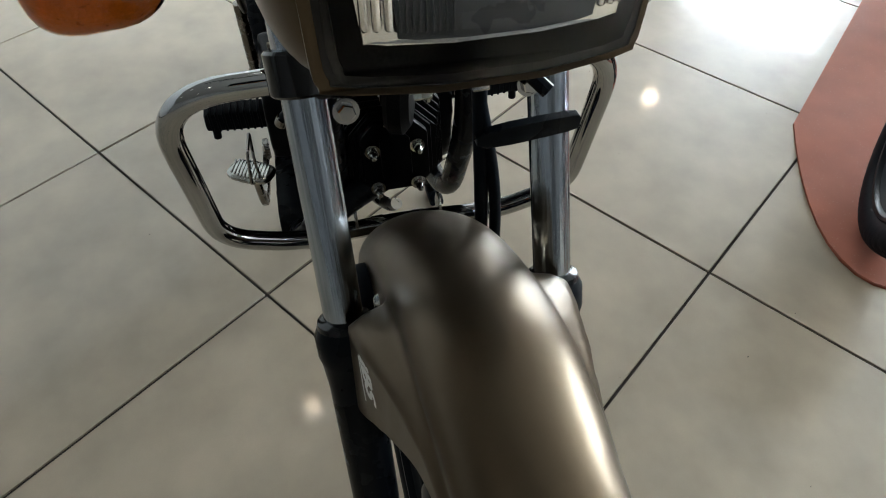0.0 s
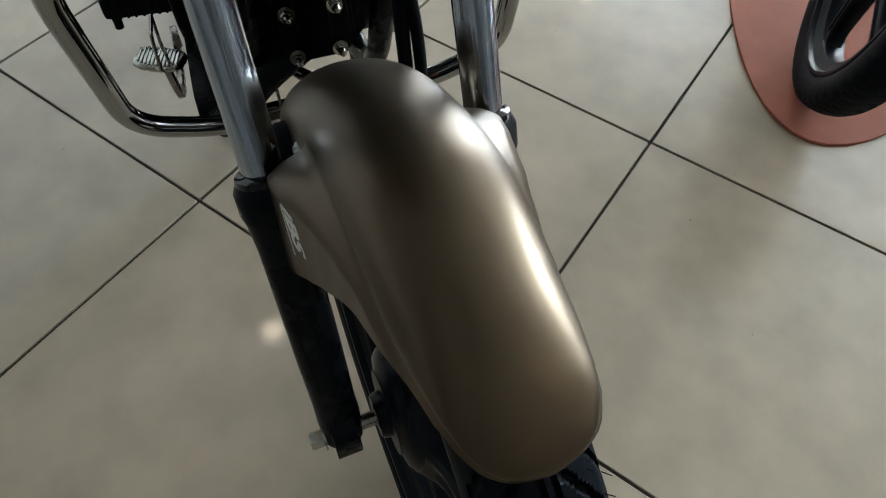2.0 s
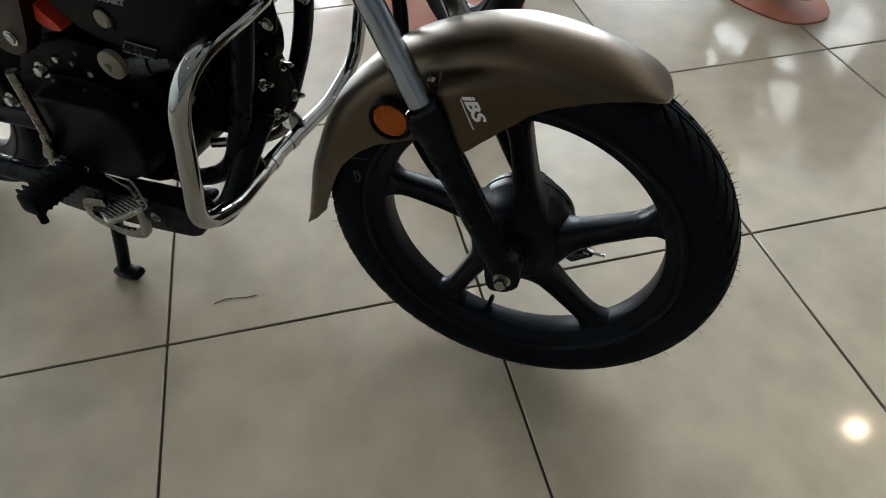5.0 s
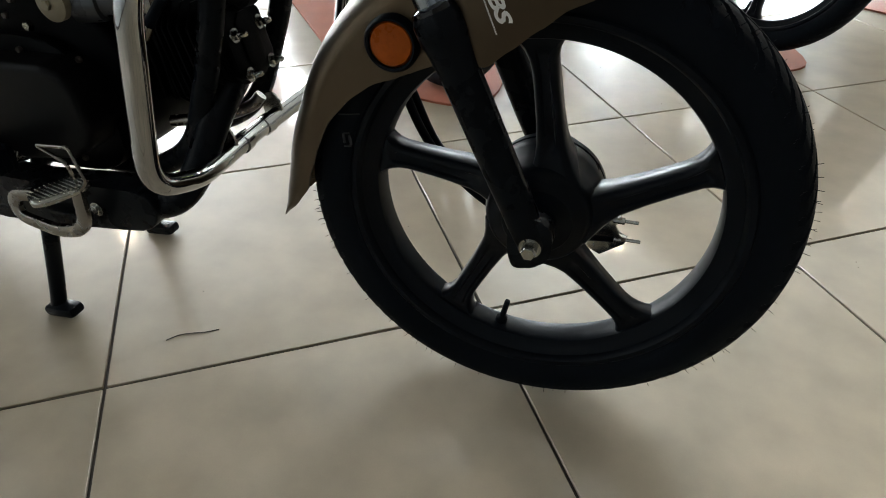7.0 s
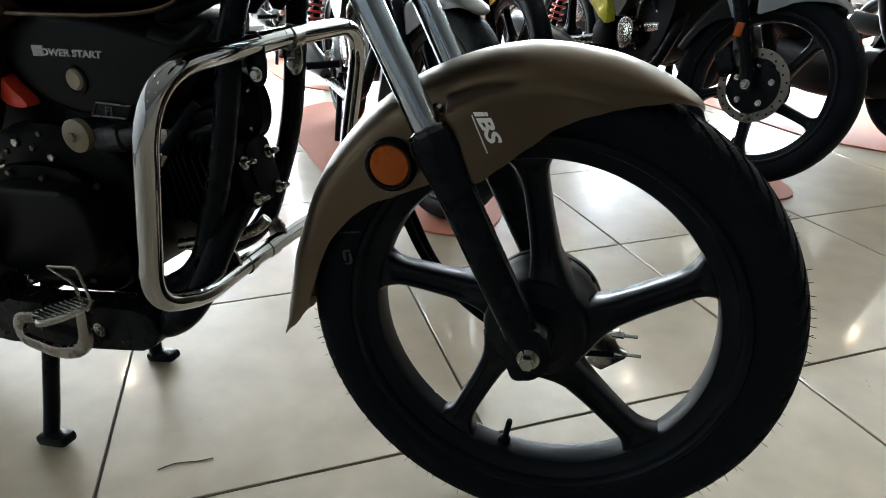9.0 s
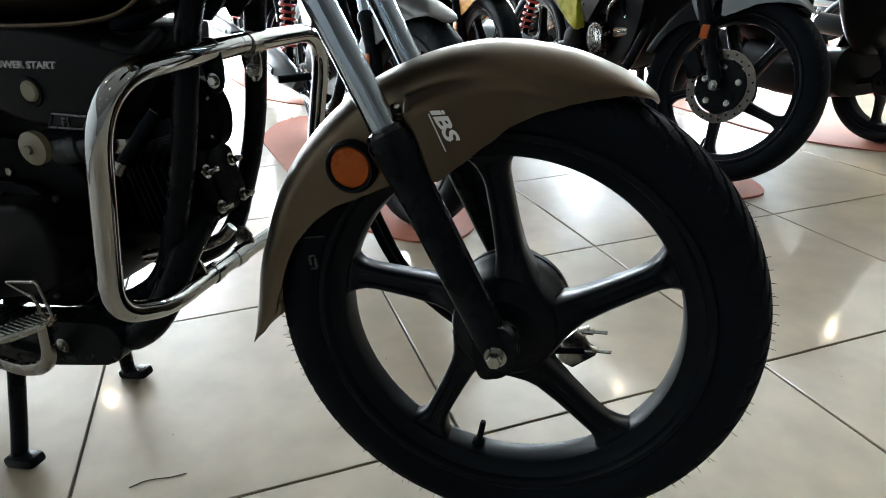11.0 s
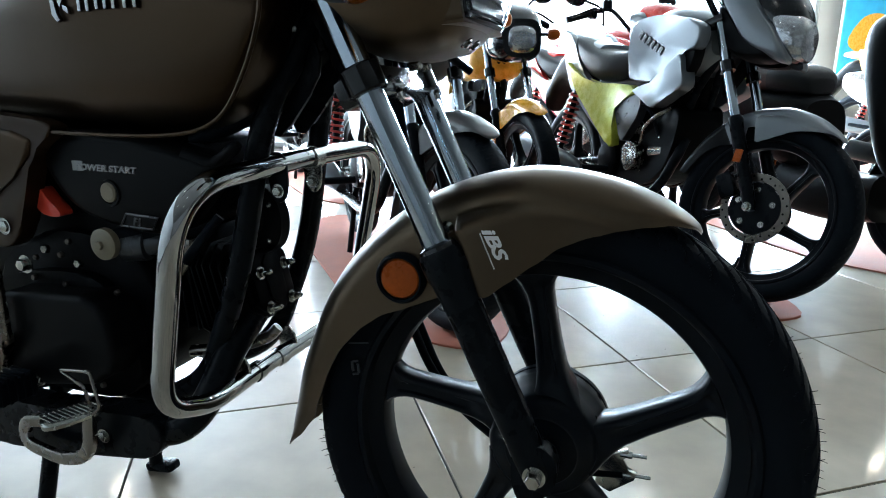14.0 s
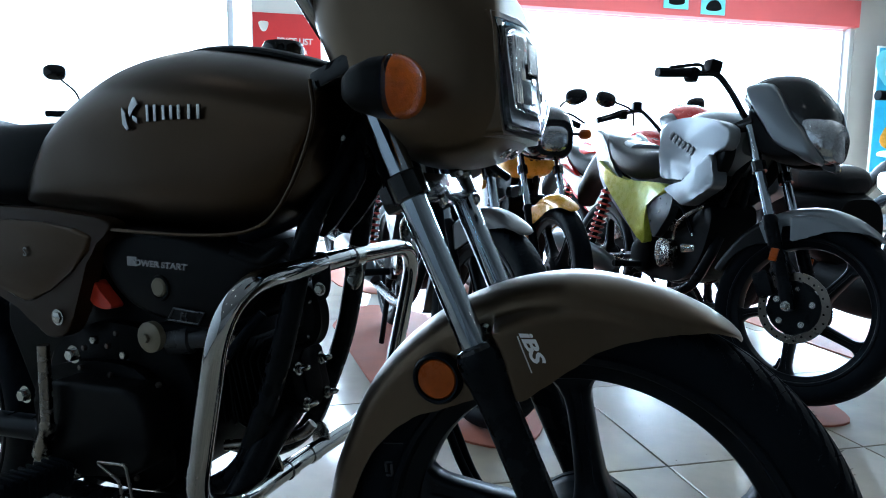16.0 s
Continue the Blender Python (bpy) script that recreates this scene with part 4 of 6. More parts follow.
part("seat", hull([(-0.735, 0.05, 0.74, 0.795), (-0.79, 0.09, 0.70, 0.818), (-0.87, 0.122, 0.69, 0.818), (-1.0, 0.13, 0.70, 0.82), (-1.2, 0.125, 0.74, 0.85), (-1.38, 0.10, 0.78, 0.86)], 36, 4, 3.4), M["seat"], bike, "black vinyl dual seat")
for sgn in (-1, 1):
    pan = part("side_panel", slab(smooth_poly([(-0.605, 0.678), (-0.645, 0.640), (-0.672, 0.58), (-0.70, 0.525), (-0.745, 0.515), (-0.80, 0.55), (-1.0, 0.62), (-1.05, 0.68), (-0.83, 0.695), (-0.68, 0.690)], 4), sgn * 0.105, sgn * 0.132, 0.010, 3), M["panel_brown"], bike, "matt dark brown side panel")
    part("crease", slab(smooth_poly([(-0.64, 0.662), (-0.76, 0.565), (-0.85, 0.585), (-1.0, 0.645), (-0.86, 0.676)], 4), sgn * 0.122, sgn * 0.1355, 0.0065, 3), M["bronze_shaded"], pan)
part("panel_screw", bolt(0.008, 0.004), M["steel"], bike, "zinc-plated screw", turn_to((-0.715, -0.133, 0.545), (0, -1, 0)))
lettering("S", 0.018, 0.0006, M["grey_ink"], bike, "panel_letter", Matrix.Translation((-0.772, -0.1384, 0.628)) @ SIDE)

# engine side cover with lettering
cover = part("engine_side_cover", pillow(smooth_poly([(-0.668, 0.655), (-0.655, 0.605), (-0.61, 0.566), (-0.54, 0.548), (-0.475, 0.545), (-0.432, 0.572), (-0.385, 0.622), (-0.375, 0.640), (-0.43, 0.655), (-0.50, 0.668), (-0.60, 0.672)], 6), -0.082, -0.1125, 0.22, 9), M["plastic"], bike, "grained black plastic engine side cover", sharp=70)
part("cover_ridge", tube(spline([(-0.655, -0.094, 0.648), (-0.60, -0.1015, 0.657), (-0.52, -0.1020, 0.652), (-0.455, -0.098, 0.636), (-0.41, -0.090, 0.612)], 8), [0.003] + [0.0065] * 31 + [0.003], 12), M["plastic"], cover)
part("cover_peak", tube(spline([(-0.43, -0.10, 0.648), (-0.39, -0.10, 0.640), (-0.355, -0.095, 0.662)], 6), [0.010] * 6 + [0.008] * 6 + [0.005], 10), M["plastic"], cover)
lettering("POWER START", 0.0108, 0.0010, M["grey_ink"], cover, "lettering", Matrix.Translation((-0.594, -0.1132, 0.6245)) @ Matrix.Rotation(radians(0.5), 4, "Y") @ Matrix.Diagonal((1.38, 1, 1, 1)) @ SIDE, "pale grey lettering", 0.12, 0.0004, 0.98)
part("lettering_field", block((-0.591, -0.1122, 0.6290), (0.018, 0.003, 0.0125), 0.001), M["grey_ink"], cover)
part("screw_well", lathe([(0.0125, -0.001), (0.0135, -0.003), (0.0165, -0.003), (0.0180, 0.001), (0.0125, 0.001)], 32), M["plastic"], cover, at=Matrix.Translation((-0.543, -0.1120, 0.597)))
part("cover_screw", lathe([(0, -0.004), (0.010, -0.004), (0.0125, -0.002), (0.0125, 0.003), (0, 0.003)], 28), M["cream"], cover, "large round beige screw", Matrix.Translation((-0.543, -0.1135, 0.598)))
part("injection_badge", slab([(-0.530, 0.556), (-0.518, 0.574), (-0.465, 0.572), (-0.476, 0.555)], -0.115, -0.108, 0.0015), M["plastic"], cover, "grey fuel injection badge")
part("badge_rim", tube([(-0.528, -0.1155, 0.557), (-0.518, -0.1155, 0.573), (-0.467, -0.1155, 0.571), (-0.477, -0.1155, 0.556), (-0.528, -0.1155, 0.557)], 0.0014, 6), M["muffler"], cover)
lettering("FI", 0.014, 0.0006, M["muffler"], cover, "lettering", Matrix.Translation((-0.508, -0.1158, 0.559)) @ SIDE, "", 0.2, 0.0004, 1.2)
part("red_plug", slab(smooth_poly([(-0.676, 0.590), (-0.668, 0.596), (-0.655, 0.582), (-0.637, 0.566), (-0.640, 0.559), (-0.665, 0.560), (-0.678, 0.570)], 3), -0.112, -0.092, 0.004), M["red_plastic"], bike, "bright red plastic plug")

# engine
engine = part("engine", slab(smooth_poly([(-0.80, 0.46), (-0.70, 0.53), (-0.55, 0.52), (-0.50, 0.44), (-0.51, 0.36), (-0.58, 0.31), (-0.76, 0.30), (-0.82, 0.36)], 4), -0.095, 0.095, 0.02, 3), M["engine"], bike, "black single-cylinder engine with bright bolts")
part("clutch_cover", slab([(-0.740, 0.445), (-0.715, 0.459), (-0.575, 0.468), (-0.548, 0.457), (-0.536, 0.440), (-0.530, 0.392), (-0.541, 0.366), (-0.575, 0.345), (-0.66, 0.330), (-0.735, 0.335), (-0.752, 0.39)], -0.152, -0.09, 0.012, 4), M["plastic"], engine, "black right crankcase cover")
part("cover_flange", slab(smooth_poly([(-0.80, 0.44), (-0.72, 0.475), (-0.60, 0.48), (-0.545, 0.43), (-0.53, 0.36), (-0.56, 0.315), (-0.66, 0.305), (-0.78, 0.315), (-0.81, 0.38)], 5), -0.112, -0.09, 0.006, 2), M["engine"], engine)
part("cylinder", slab([(-0.58, 0.53), (-0.46, 0.545), (-0.46, 0.415), (-0.58, 0.40)], -0.052, 0.052, 0.01), M["engine"], engine)
for k in range(7):
    x = -0.570 + 0.016 * k
    part("fin", block((x, 0, 0.475), (0.004, 0.135, 0.135), 0.0015, Matrix.Rotation(radians(-6), 4, "Y")), M["engine"], engine)
HEADM = Matrix.Translation((-0.430, 0, 0.462)) @ Matrix.Rotation(radians(-14), 4, "Y")


def head_plate(x0, x1, hw, hh, corner, bevel):
    """A plate across the cylinder's axis with cut corners: from x0 to x1 along the axis."""
    pts = [(-hw + corner, -hh), (hw - corner, -hh), (hw, -hh + corner), (hw, hh - corner), (hw - corner, hh), (-hw + corner, hh), (-hw, hh - corner), (-hw, -hh + corner)]
    bm = slab(pts, -x1, -x0, bevel, 2)
    bm.transform(Matrix.Rotation(radians(90), 4, "Z"))
    return bm


part("cylinder_head", head_plate(-0.05, 0.030, 0.046, 0.050, 0.020, 0.004), M["engine"], engine, at=HEADM)
for k in range(8):
    grow = 1.0 - 0.055 * max(0, k - 3)
    part("head_fin", head_plate(-0.044 + 0.0095 * k, -0.0408 + 0.0095 * k, 0.066 * grow, 0.066 * grow, 0.024, 0.0008), M["engine"], engine, at=HEADM)
part("head_cover", head_plate(0.026, 0.041, 0.040, 0.044, 0.016, 0.005), M["engine"], engine, at=HEADM)
part("cover_rib", head_plate(0.040, 0.0445, 0.018, 0.034, 0.010, 0.0018), M["engine"], engine, at=HEADM)
part("oil_pipe", tube(spline([(-0.385, -0.004, 0.40), (-0.40, -0.012, 0.385), (-0.44, -0.03, 0.372), (-0.50, -0.05, 0.365)], 6), 0.008, 10), M["cast"], engine, "dull metal oil pipe")
part("inlet_cap", lathe([(0, -0.006), (0.014, -0.006), (0.0205, -0.003), (0.0205, 0.006), (0, 0.006)], 32), M["cream"], bike, "pale cream round cap with a bolt", Matrix.Translation((-0.558, -0.118, 0.531)))
part("cap_bolt", bolt(0.006, 0.005, False), M["cream"], bike, at=turn_to((-0.558, -0.124, 0.531), (0, -1, 0)))
part("throttle_body", tube([(-0.548, -0.094, 0.524), (-0.520, -0.084, 0.526), (-0.518, -0.084, 0.526), (-0.492, -0.074, 0.530)], [0.021, 0.021, 0.016, 0.016], 20), M["muffler"], bike, "grey metal throttle body")
part("intake_flange", block((-0.478, -0.060, 0.524), (0.030, 0.026, 0.022), 0.004), M["cast"], bike, "bare metal intake flange")
part("intake_pipe", tube([(-0.56, -0.10, 0.531), (-0.50, -0.07, 0.54), (-0.46, -0.03, 0.55)], 0.017, 16), M["rubber"], bike)
part("spark_lead", tube(spline([(-0.40, -0.085, 0.572), (-0.412, -0.095, 0.555), (-0.432, -0.120, 0.518)], 8), 0.0062, 10), M["rubber"], bike, "black spark plug lead")
part("plug_cap", tube([(-0.430, -0.119, 0.520), (-0.436, -0.124, 0.508)], 0.0078, 12), M["cast"], bike, "pale spark plug cap")
def acorn():
    """A domed nut on a washer along -y."""
    bm = bolt(0.0062, 0.008)
    lathe([(0, -0.020), (0.0025, -0.019), (0.004, -0.016), (0.0045, -0.011), (0.0045, -0.007), (0, -0.007)], 16, (0, 0, 0), bm)
    return bm


bolt_src = part("head_nut", acorn(), M["steel"], engine, "bright zinc-plated domed nut", turn_to((-0.3915, -0.027, 0.484), (0.97, 0, 0.24)))
for p_ in ((-0.3915, 0.026, 0.485), (-0.3800, 0.024, 0.437), (-0.3800, -0.025, 0.436)):
    again("head_nut", bolt_src, engine, turn_to(p_, (0.97, 0, 0.24)), "bright zinc-plated domed nut")
flat_src = part("engine_bolt", bolt(0.0062, 0.008, False), M["steel"], engine, "zinc-plated bolt", turn_to((-0.668, -0.112, 0.514), (0, -1, 0)))
again("engine_bolt", flat_src, engine, turn_to((-0.621, -0.104, 0.496), (0, -1, 0)), "zinc-plated bolt")
small_src = part("small_bolt", bolt(0.0042, 0.006, False), M["disc"], engine, "dull small bolt", turn_to((-0.635, -0.104, 0.525), (0, -1, 0)))
for p_ in ((-0.642, -0.112, 0.467), (-0.551, -0.112, 0.466), (-0.545, -0.112, 0.370), (-0.653, -0.104, 0.505), (-0.690, -0.112, 0.500), (-0.700, -0.112, 0.470), (-0.60, -0.112, 0.325)):
    again("small_bolt", small_src, engine, turn_to(p_, (0, -1, 0)), "dull small bolt")
horn = part("horn", lathe([(0, -0.014), (0.012, -0.014), (0.014, -0.010), (0.034, -0.008), (0.040, -0.002), (0.040, 0.012), (0.03, 0.02), (0, 0.02)], 40), M["plastic"], bike, "round black horn", Matrix.Translation((-0.402, 0.004, 0.552)) @ Matrix.Rotation(radians(-18), 4, "Z") @ Matrix.Diagonal((1.0, 1, 1.12, 1)))
part("horn_screw", bolt(0.0065, 0.004), M["steel"], horn, at=Matrix.Translation((0.0, -0.0135, 0)))
for a in (40, 130, 220, 310):
    part("rivet", lathe([(0, -0.003), (0.003, -0.002), (0.004, 0.001), (0, 0.001)], 10), M["steel"], horn, at=Matrix.Translation((0.031 * math.cos(radians(a)), -0.0085, 0.031 * math.sin(radians(a)))))
# frame
part("inner_panel", slab([(-0.90, 0.69), (-0.42, 0.66), (-0.44, 0.56), (-0.56, 0.50), (-0.60, 0.36), (-0.84, 0.34), (-0.92, 0.5)], -0.075, 0.075, 0.01), M["engine"], bike, "black inner panel and battery box")
for sgn in (-1, 1):
    part("frame_tube", tube(bends([(-0.285, 0, 0.83), (-0.345, sgn * (0.062 if sgn < 0 else 0.070), 0.69), (-0.384, sgn * (0.072 if sgn < 0 else 0.084), 0.51), (-0.450, sgn * (0.072 if sgn < 0 else 0.080), 0.345), (-0.53, sgn * 0.074, 0.298), (-0.85, sgn * 0.080, 0.315)], [0.05, 0.06, 0.05, 0.04]), 0.0148, 16), M["black_paint"], bike, "black frame down tube")
    part("gusset", slab(smooth_poly([(-0.30, 0.78), (-0.36, 0.70), (-0.345, 0.665), (-0.285, 0.74)], 3), sgn * 0.024, sgn * 0.030, 0.002), M["black_paint"], bike)
part("frame_backbone", tube([(-0.275, 0, 0.82), (-0.40, 0, 0.72), (-0.75, 0, 0.67), (-1.2, 0, 0.70)], 0.028, 14), M["black_paint"], bike)
part("steering_head", tube([along(0.47, 0, -0.035), along(0.62, 0, -0.035)], 0.027, 20), M["black_paint"], bike)
part("wiring_loom", tube(spline([(-0.30, -0.03, 0.84), (-0.325, -0.045, 0.76), (-0.36, -0.05, 0.70), (-0.45, -0.06, 0.66)], 8), 0.011, 10), M["rubber"], bike)
for p_ in ((-0.305, -0.045, 0.79), (-0.318, -0.05, 0.765), (-0.333, -0.05, 0.735)):
    part("loom_clip", bolt(0.004, 0.004, False), M["steel"], bike, at=turn_to(p_, (0.4, -1, 0)))

# leg guard
W = 0.223
guard_path = bends([(-0.335, 0, 0.636), (-0.335, -W, 0.632), (-0.388, -W, 0.383), (-0.398, -0.135, 0.345), (-0.412, 0, 0.338), (-0.398, 0.135, 0.345), (-0.388, W, 0.383), (-0.335, W, 0.632), (-0.335, 0.001, 0.636)], [0.075, 0.045, 0.03, 0.02, 0.03, 0.045, 0.075], 10)
guard = part("leg_guard", tube(guard_path, 0.0125, 20, caps=False), M["chrome"], bike, "chromed tubular leg guard")
for sgn in (-1, 1):
    y = -0.051 if sgn < 0 else 0.027
    if sgn > 0:
        part("guard_clamp", tube([(-0.335, y - 0.010, 0.634), (-0.335, y + 0.010, 0.634)], 0.0150, 20), M["steel"], guard, "zinc-plated clamp")
    part("clamp_tab", slab(smooth_poly([(-0.347, 0.645), (-0.325, 0.645), (-0.323, 0.602), (-0.335, 0.588), (-0.347, 0.602)], 3), y - 0.002, y + 0.002, 0.001), M["steel"] if sgn > 0 else M["black_paint"], guard)
    part("clamp_bolt", bolt(0.006, 0.006), M["steel"], guard, at=turn_to((-0.335, y - 0.003, 0.603), (0, -1, 0)))
    part("guard_joint", tube([(-0.408, sgn * 0.035, 0.3395), (-0.4095, sgn * 0.020, 0.3388)], 0.0140, 20), M["chrome"], guard)
    part("lower_tab", slab(smooth_poly([(-0.424, 0.336), (-0.398, 0.336), (-0.400, 0.362), (-0.408, 0.374), (-0.420, 0.374), (-0.427, 0.358)], 3), sgn * 0.054, sgn * 0.058, 0.001), M["steel"], guard, "galvanised mounting plate")

# centre stand, exhaust, pedal, footrests
stand = part("centre_stand", tube([(-0.725, -0.09, 0.285), (-0.725, 0.09, 0.285)], 0.012, 12), M["black_paint"], bike, "black centre stand")
for sgn in (-1, 1):
    part("leg", tube([(-0.728, sgn * 0.085, 0.29), (-0.772, sgn * 0.115, 0.06), (-0.782, sgn * 0.122, 0.012)], 0.0125, 14), M["black_paint"], stand)
    part("foot", block((-0.768, sgn * 0.125, 0.0115), (0.062, 0.030, 0.018), 0.007, Matrix.Rotation(radians(-9), 4, "Y")), M["black_paint"], stand)
exhaust = part("exhaust_pipe", tube(spline([(-0.41, -0.02, 0.425), (-0.415, -0.07, 0.385), (-0.425, -0.115, 0.330), (-0.455, -0.132, 0.298), (-0.51, -0.135, 0.287), (-0.66, -0.137, 0.272), (-0.95, -0.15, 0.262), (-1.0, -0.16, 0.265)], 8), 0.0195, 18), M["black_paint"], bike, "black exhaust pipe")
part("heat_shield", slab(smooth_poly([(-0.475, 0.318), (-0.46, 0.295), (-0.475, 0.268), (-0.52, 0.256), (-0.66, 0.236), (-0.80, 0.228), (-0.80, 0.292), (-0.66, 0.302), (-0.53, 0.318)], 4), -0.160, -0.118, 0.012, 3), M["black_paint"], exhaust, "black exhaust heat shield")
part("shield_bolt", bolt(0.007, 0.005), M["steel"], exhaust, "zinc-plated screw", turn_to((-0.557, -0.160, 0.281), (0, -1, 0)))
part("silencer", tube([(-0.97, -0.155, 0.262), (-1.0, -0.165, 0.268), (-1.45, -0.18, 0.33), (-1.47, -0.18, 0.333)], [0.022, 0.042, 0.045, 0.03], 24), M["black_paint"], bike, "black silencer")


def strap(path, width, thick):
    """A flat bar bent along a path in the upright plane, broad across it."""
    p = [Vector(q) for q in path]
    rings = []
    for i, q in enumerate(p):
        t = (p[min(i + 1, len(p) - 1)] - p[max(i - 1, 0)]).normalized()
        n = Vector((-t.z, 0, t.x)).normalized()
        w = Vector((0, 1, 0))
        ring = []
        for a, b in ((1, 0.7), (0.7, 1), (-0.7, 1), (-1, 0.7), (-1, -0.7), (-0.7, -1), (0.7, -1), (1, -0.7)):
            ring.append(q + n * (a * width / 2) + w * (b * thick / 2))
        rings.append(ring)
    return loft(rings)


pedal = part("brake_pedal", strap(bends([(-0.545, -0.186, 0.330), (-0.556, -0.185, 0.264), (-0.610, -0.184, 0.249), (-0.682, -0.180, 0.256), (-0.680, -0.176, 0.288), (-0.640, -0.172, 0.292)], [0.03, 0.02, 0.022, 0.015], 6), 0.017, 0.010), M["cast"], bike, "bare metal rear brake pedal")
PAD = Matrix.Translation((-0.566, -0.193, 0.327)) @ Matrix.Rotation(radians(58), 4, "Z") @ Matrix.Rotation(radians(-4), 4, "Y") @ Matrix.Rotation(radians(-4), 4, "X")
part("pad", hull([(-0.035, 0.009, -0.005, 0.003), (-0.031, 0.017, -0.006, 0.0045), (-0.016, 0.0225, -0.007, 0.005), (0.016, 0.0225, -0.007, 0.005), (0.031, 0.017, -0.006, 0.0045), (0.035, 0.009, -0.005, 0.003)], 28, 3, 3.2), M["steel"], pedal, "oval ribbed foot pad", PAD)
for k in range(11):
    x = -0.0285 + 0.0057 * k
    part("rib", block((x, 0, 0.0050), (0.0030, 0.040 * (1 - 0.30 * (abs(x) / 0.030) ** 2.5), 0.0022), 0.0006, Matrix.Rotation(radians(18), 4, "Z")), M["steel"], pedal, at=PAD)
part("toe_loop", tube(bends([(-0.548, -0.180, 0.328), (-0.552, -0.182, 0.362), (-0.588, -0.184, 0.381), (-0.534, -0.186, 0.388), (-0.520, -0.190, 0.345), (-0.535, -0.190, 0.332)], 0.006, 5), 0.0023, 10), M["cast"], pedal, "bent wire toe guard")
for sgn in (-1, 1):
    rest = part("footrest", tube([(-0.69, sgn * 0.085, 0.318), (-0.69, sgn * 0.150, 0.330)], 0.012, 12), M["black_paint"], bike, "black rider footrest with rubber")
    part("rubber", block((-0.69, sgn * 0.205, 0.338), (0.036, 0.105, 0.034), 0.008, Matrix.Rotation(radians(4 * sgn), 4, "X")), M["rubber"], rest)
    for k in range(9):
        part("rubber_rib", block((-0.69, sgn * (0.163 + 0.0105 * k), 0.338 + 0.0007 * k), (0.039, 0.004, 0.037), 0.0015), M["rubber"], rest)
    part("stop", tube([(-0.69, sgn * 0.245, 0.33), (-0.69, sgn * 0.247, 0.300)], 0.0065, 10), M["rubber"], rest)
    part("hinge_bolt", bolt(0.007, 0.006), M["steel"], rest, at=turn_to((-0.675, sgn * 0.15, 0.336), (1, 0, 0)))
kick = part("kick_starter", tube(bends([(-0.730, -0.145, 0.340), (-0.735, -0.160, 0.358), (-0.706, -0.165, 0.390), (-0.703, -0.165, 0.515)], 0.02, 5), [0.013] * 4 + [0.010] * 8 + [0.008] * 2, 14), M["cast"], bike, "bare aluminium kick start lever")
part("kick_pivot", lathe([(0, -0.025), (0.014, -0.025), (0.017, -0.02), (0.017, 0.02), (0, 0.02)], 24), M["cast"], kick, at=Matrix.Translation((-0.728, -0.140, 0.338)))
for p_ in ((-0.80, -0.13, 0.42), (-0.705, -0.12, 0.49)):
    part("frame_bolt", bolt(0.009, 0.010), M["steel"], bike, "zinc-plated frame bolt", turn_to(p_, (0, -1, 0)))
part("swingarm", tube([(-0.80, 0.09, 0.35), (-1.25, 0.10, 0.318)], 0.02, 14), M["black_paint"], bike)
part("swingarm_right", tube([(-0.80, -0.09, 0.35), (-1.25, -0.10, 0.318)], 0.02, 14), M["black_paint"], bike)
for sgn in (-1, 1):
    part("rear_damper", tube([(-1.14, sgn * 0.12, 0.66), (-1.24, sgn * 0.115, 0.33)], 0.026, 18), M["black_paint"], bike)
part("rear_mudguard", hull([(-0.98, 0.06, 0.58, 0.70), (-1.2, 0.08, 0.64, 0.76), (-1.42, 0.08, 0.66, 0.79), (-1.52, 0.06, 0.56, 0.70)], 24, 4, 3.0), M["bronze_shaded"], bike)
wheel(bike, Matrix.Translation((-1.25, 0, 0.318)), 60, "rear_wheel")


# ---- the displayed machines ----


FACE = Matrix.Translation((-0.05, 0, 0.03))


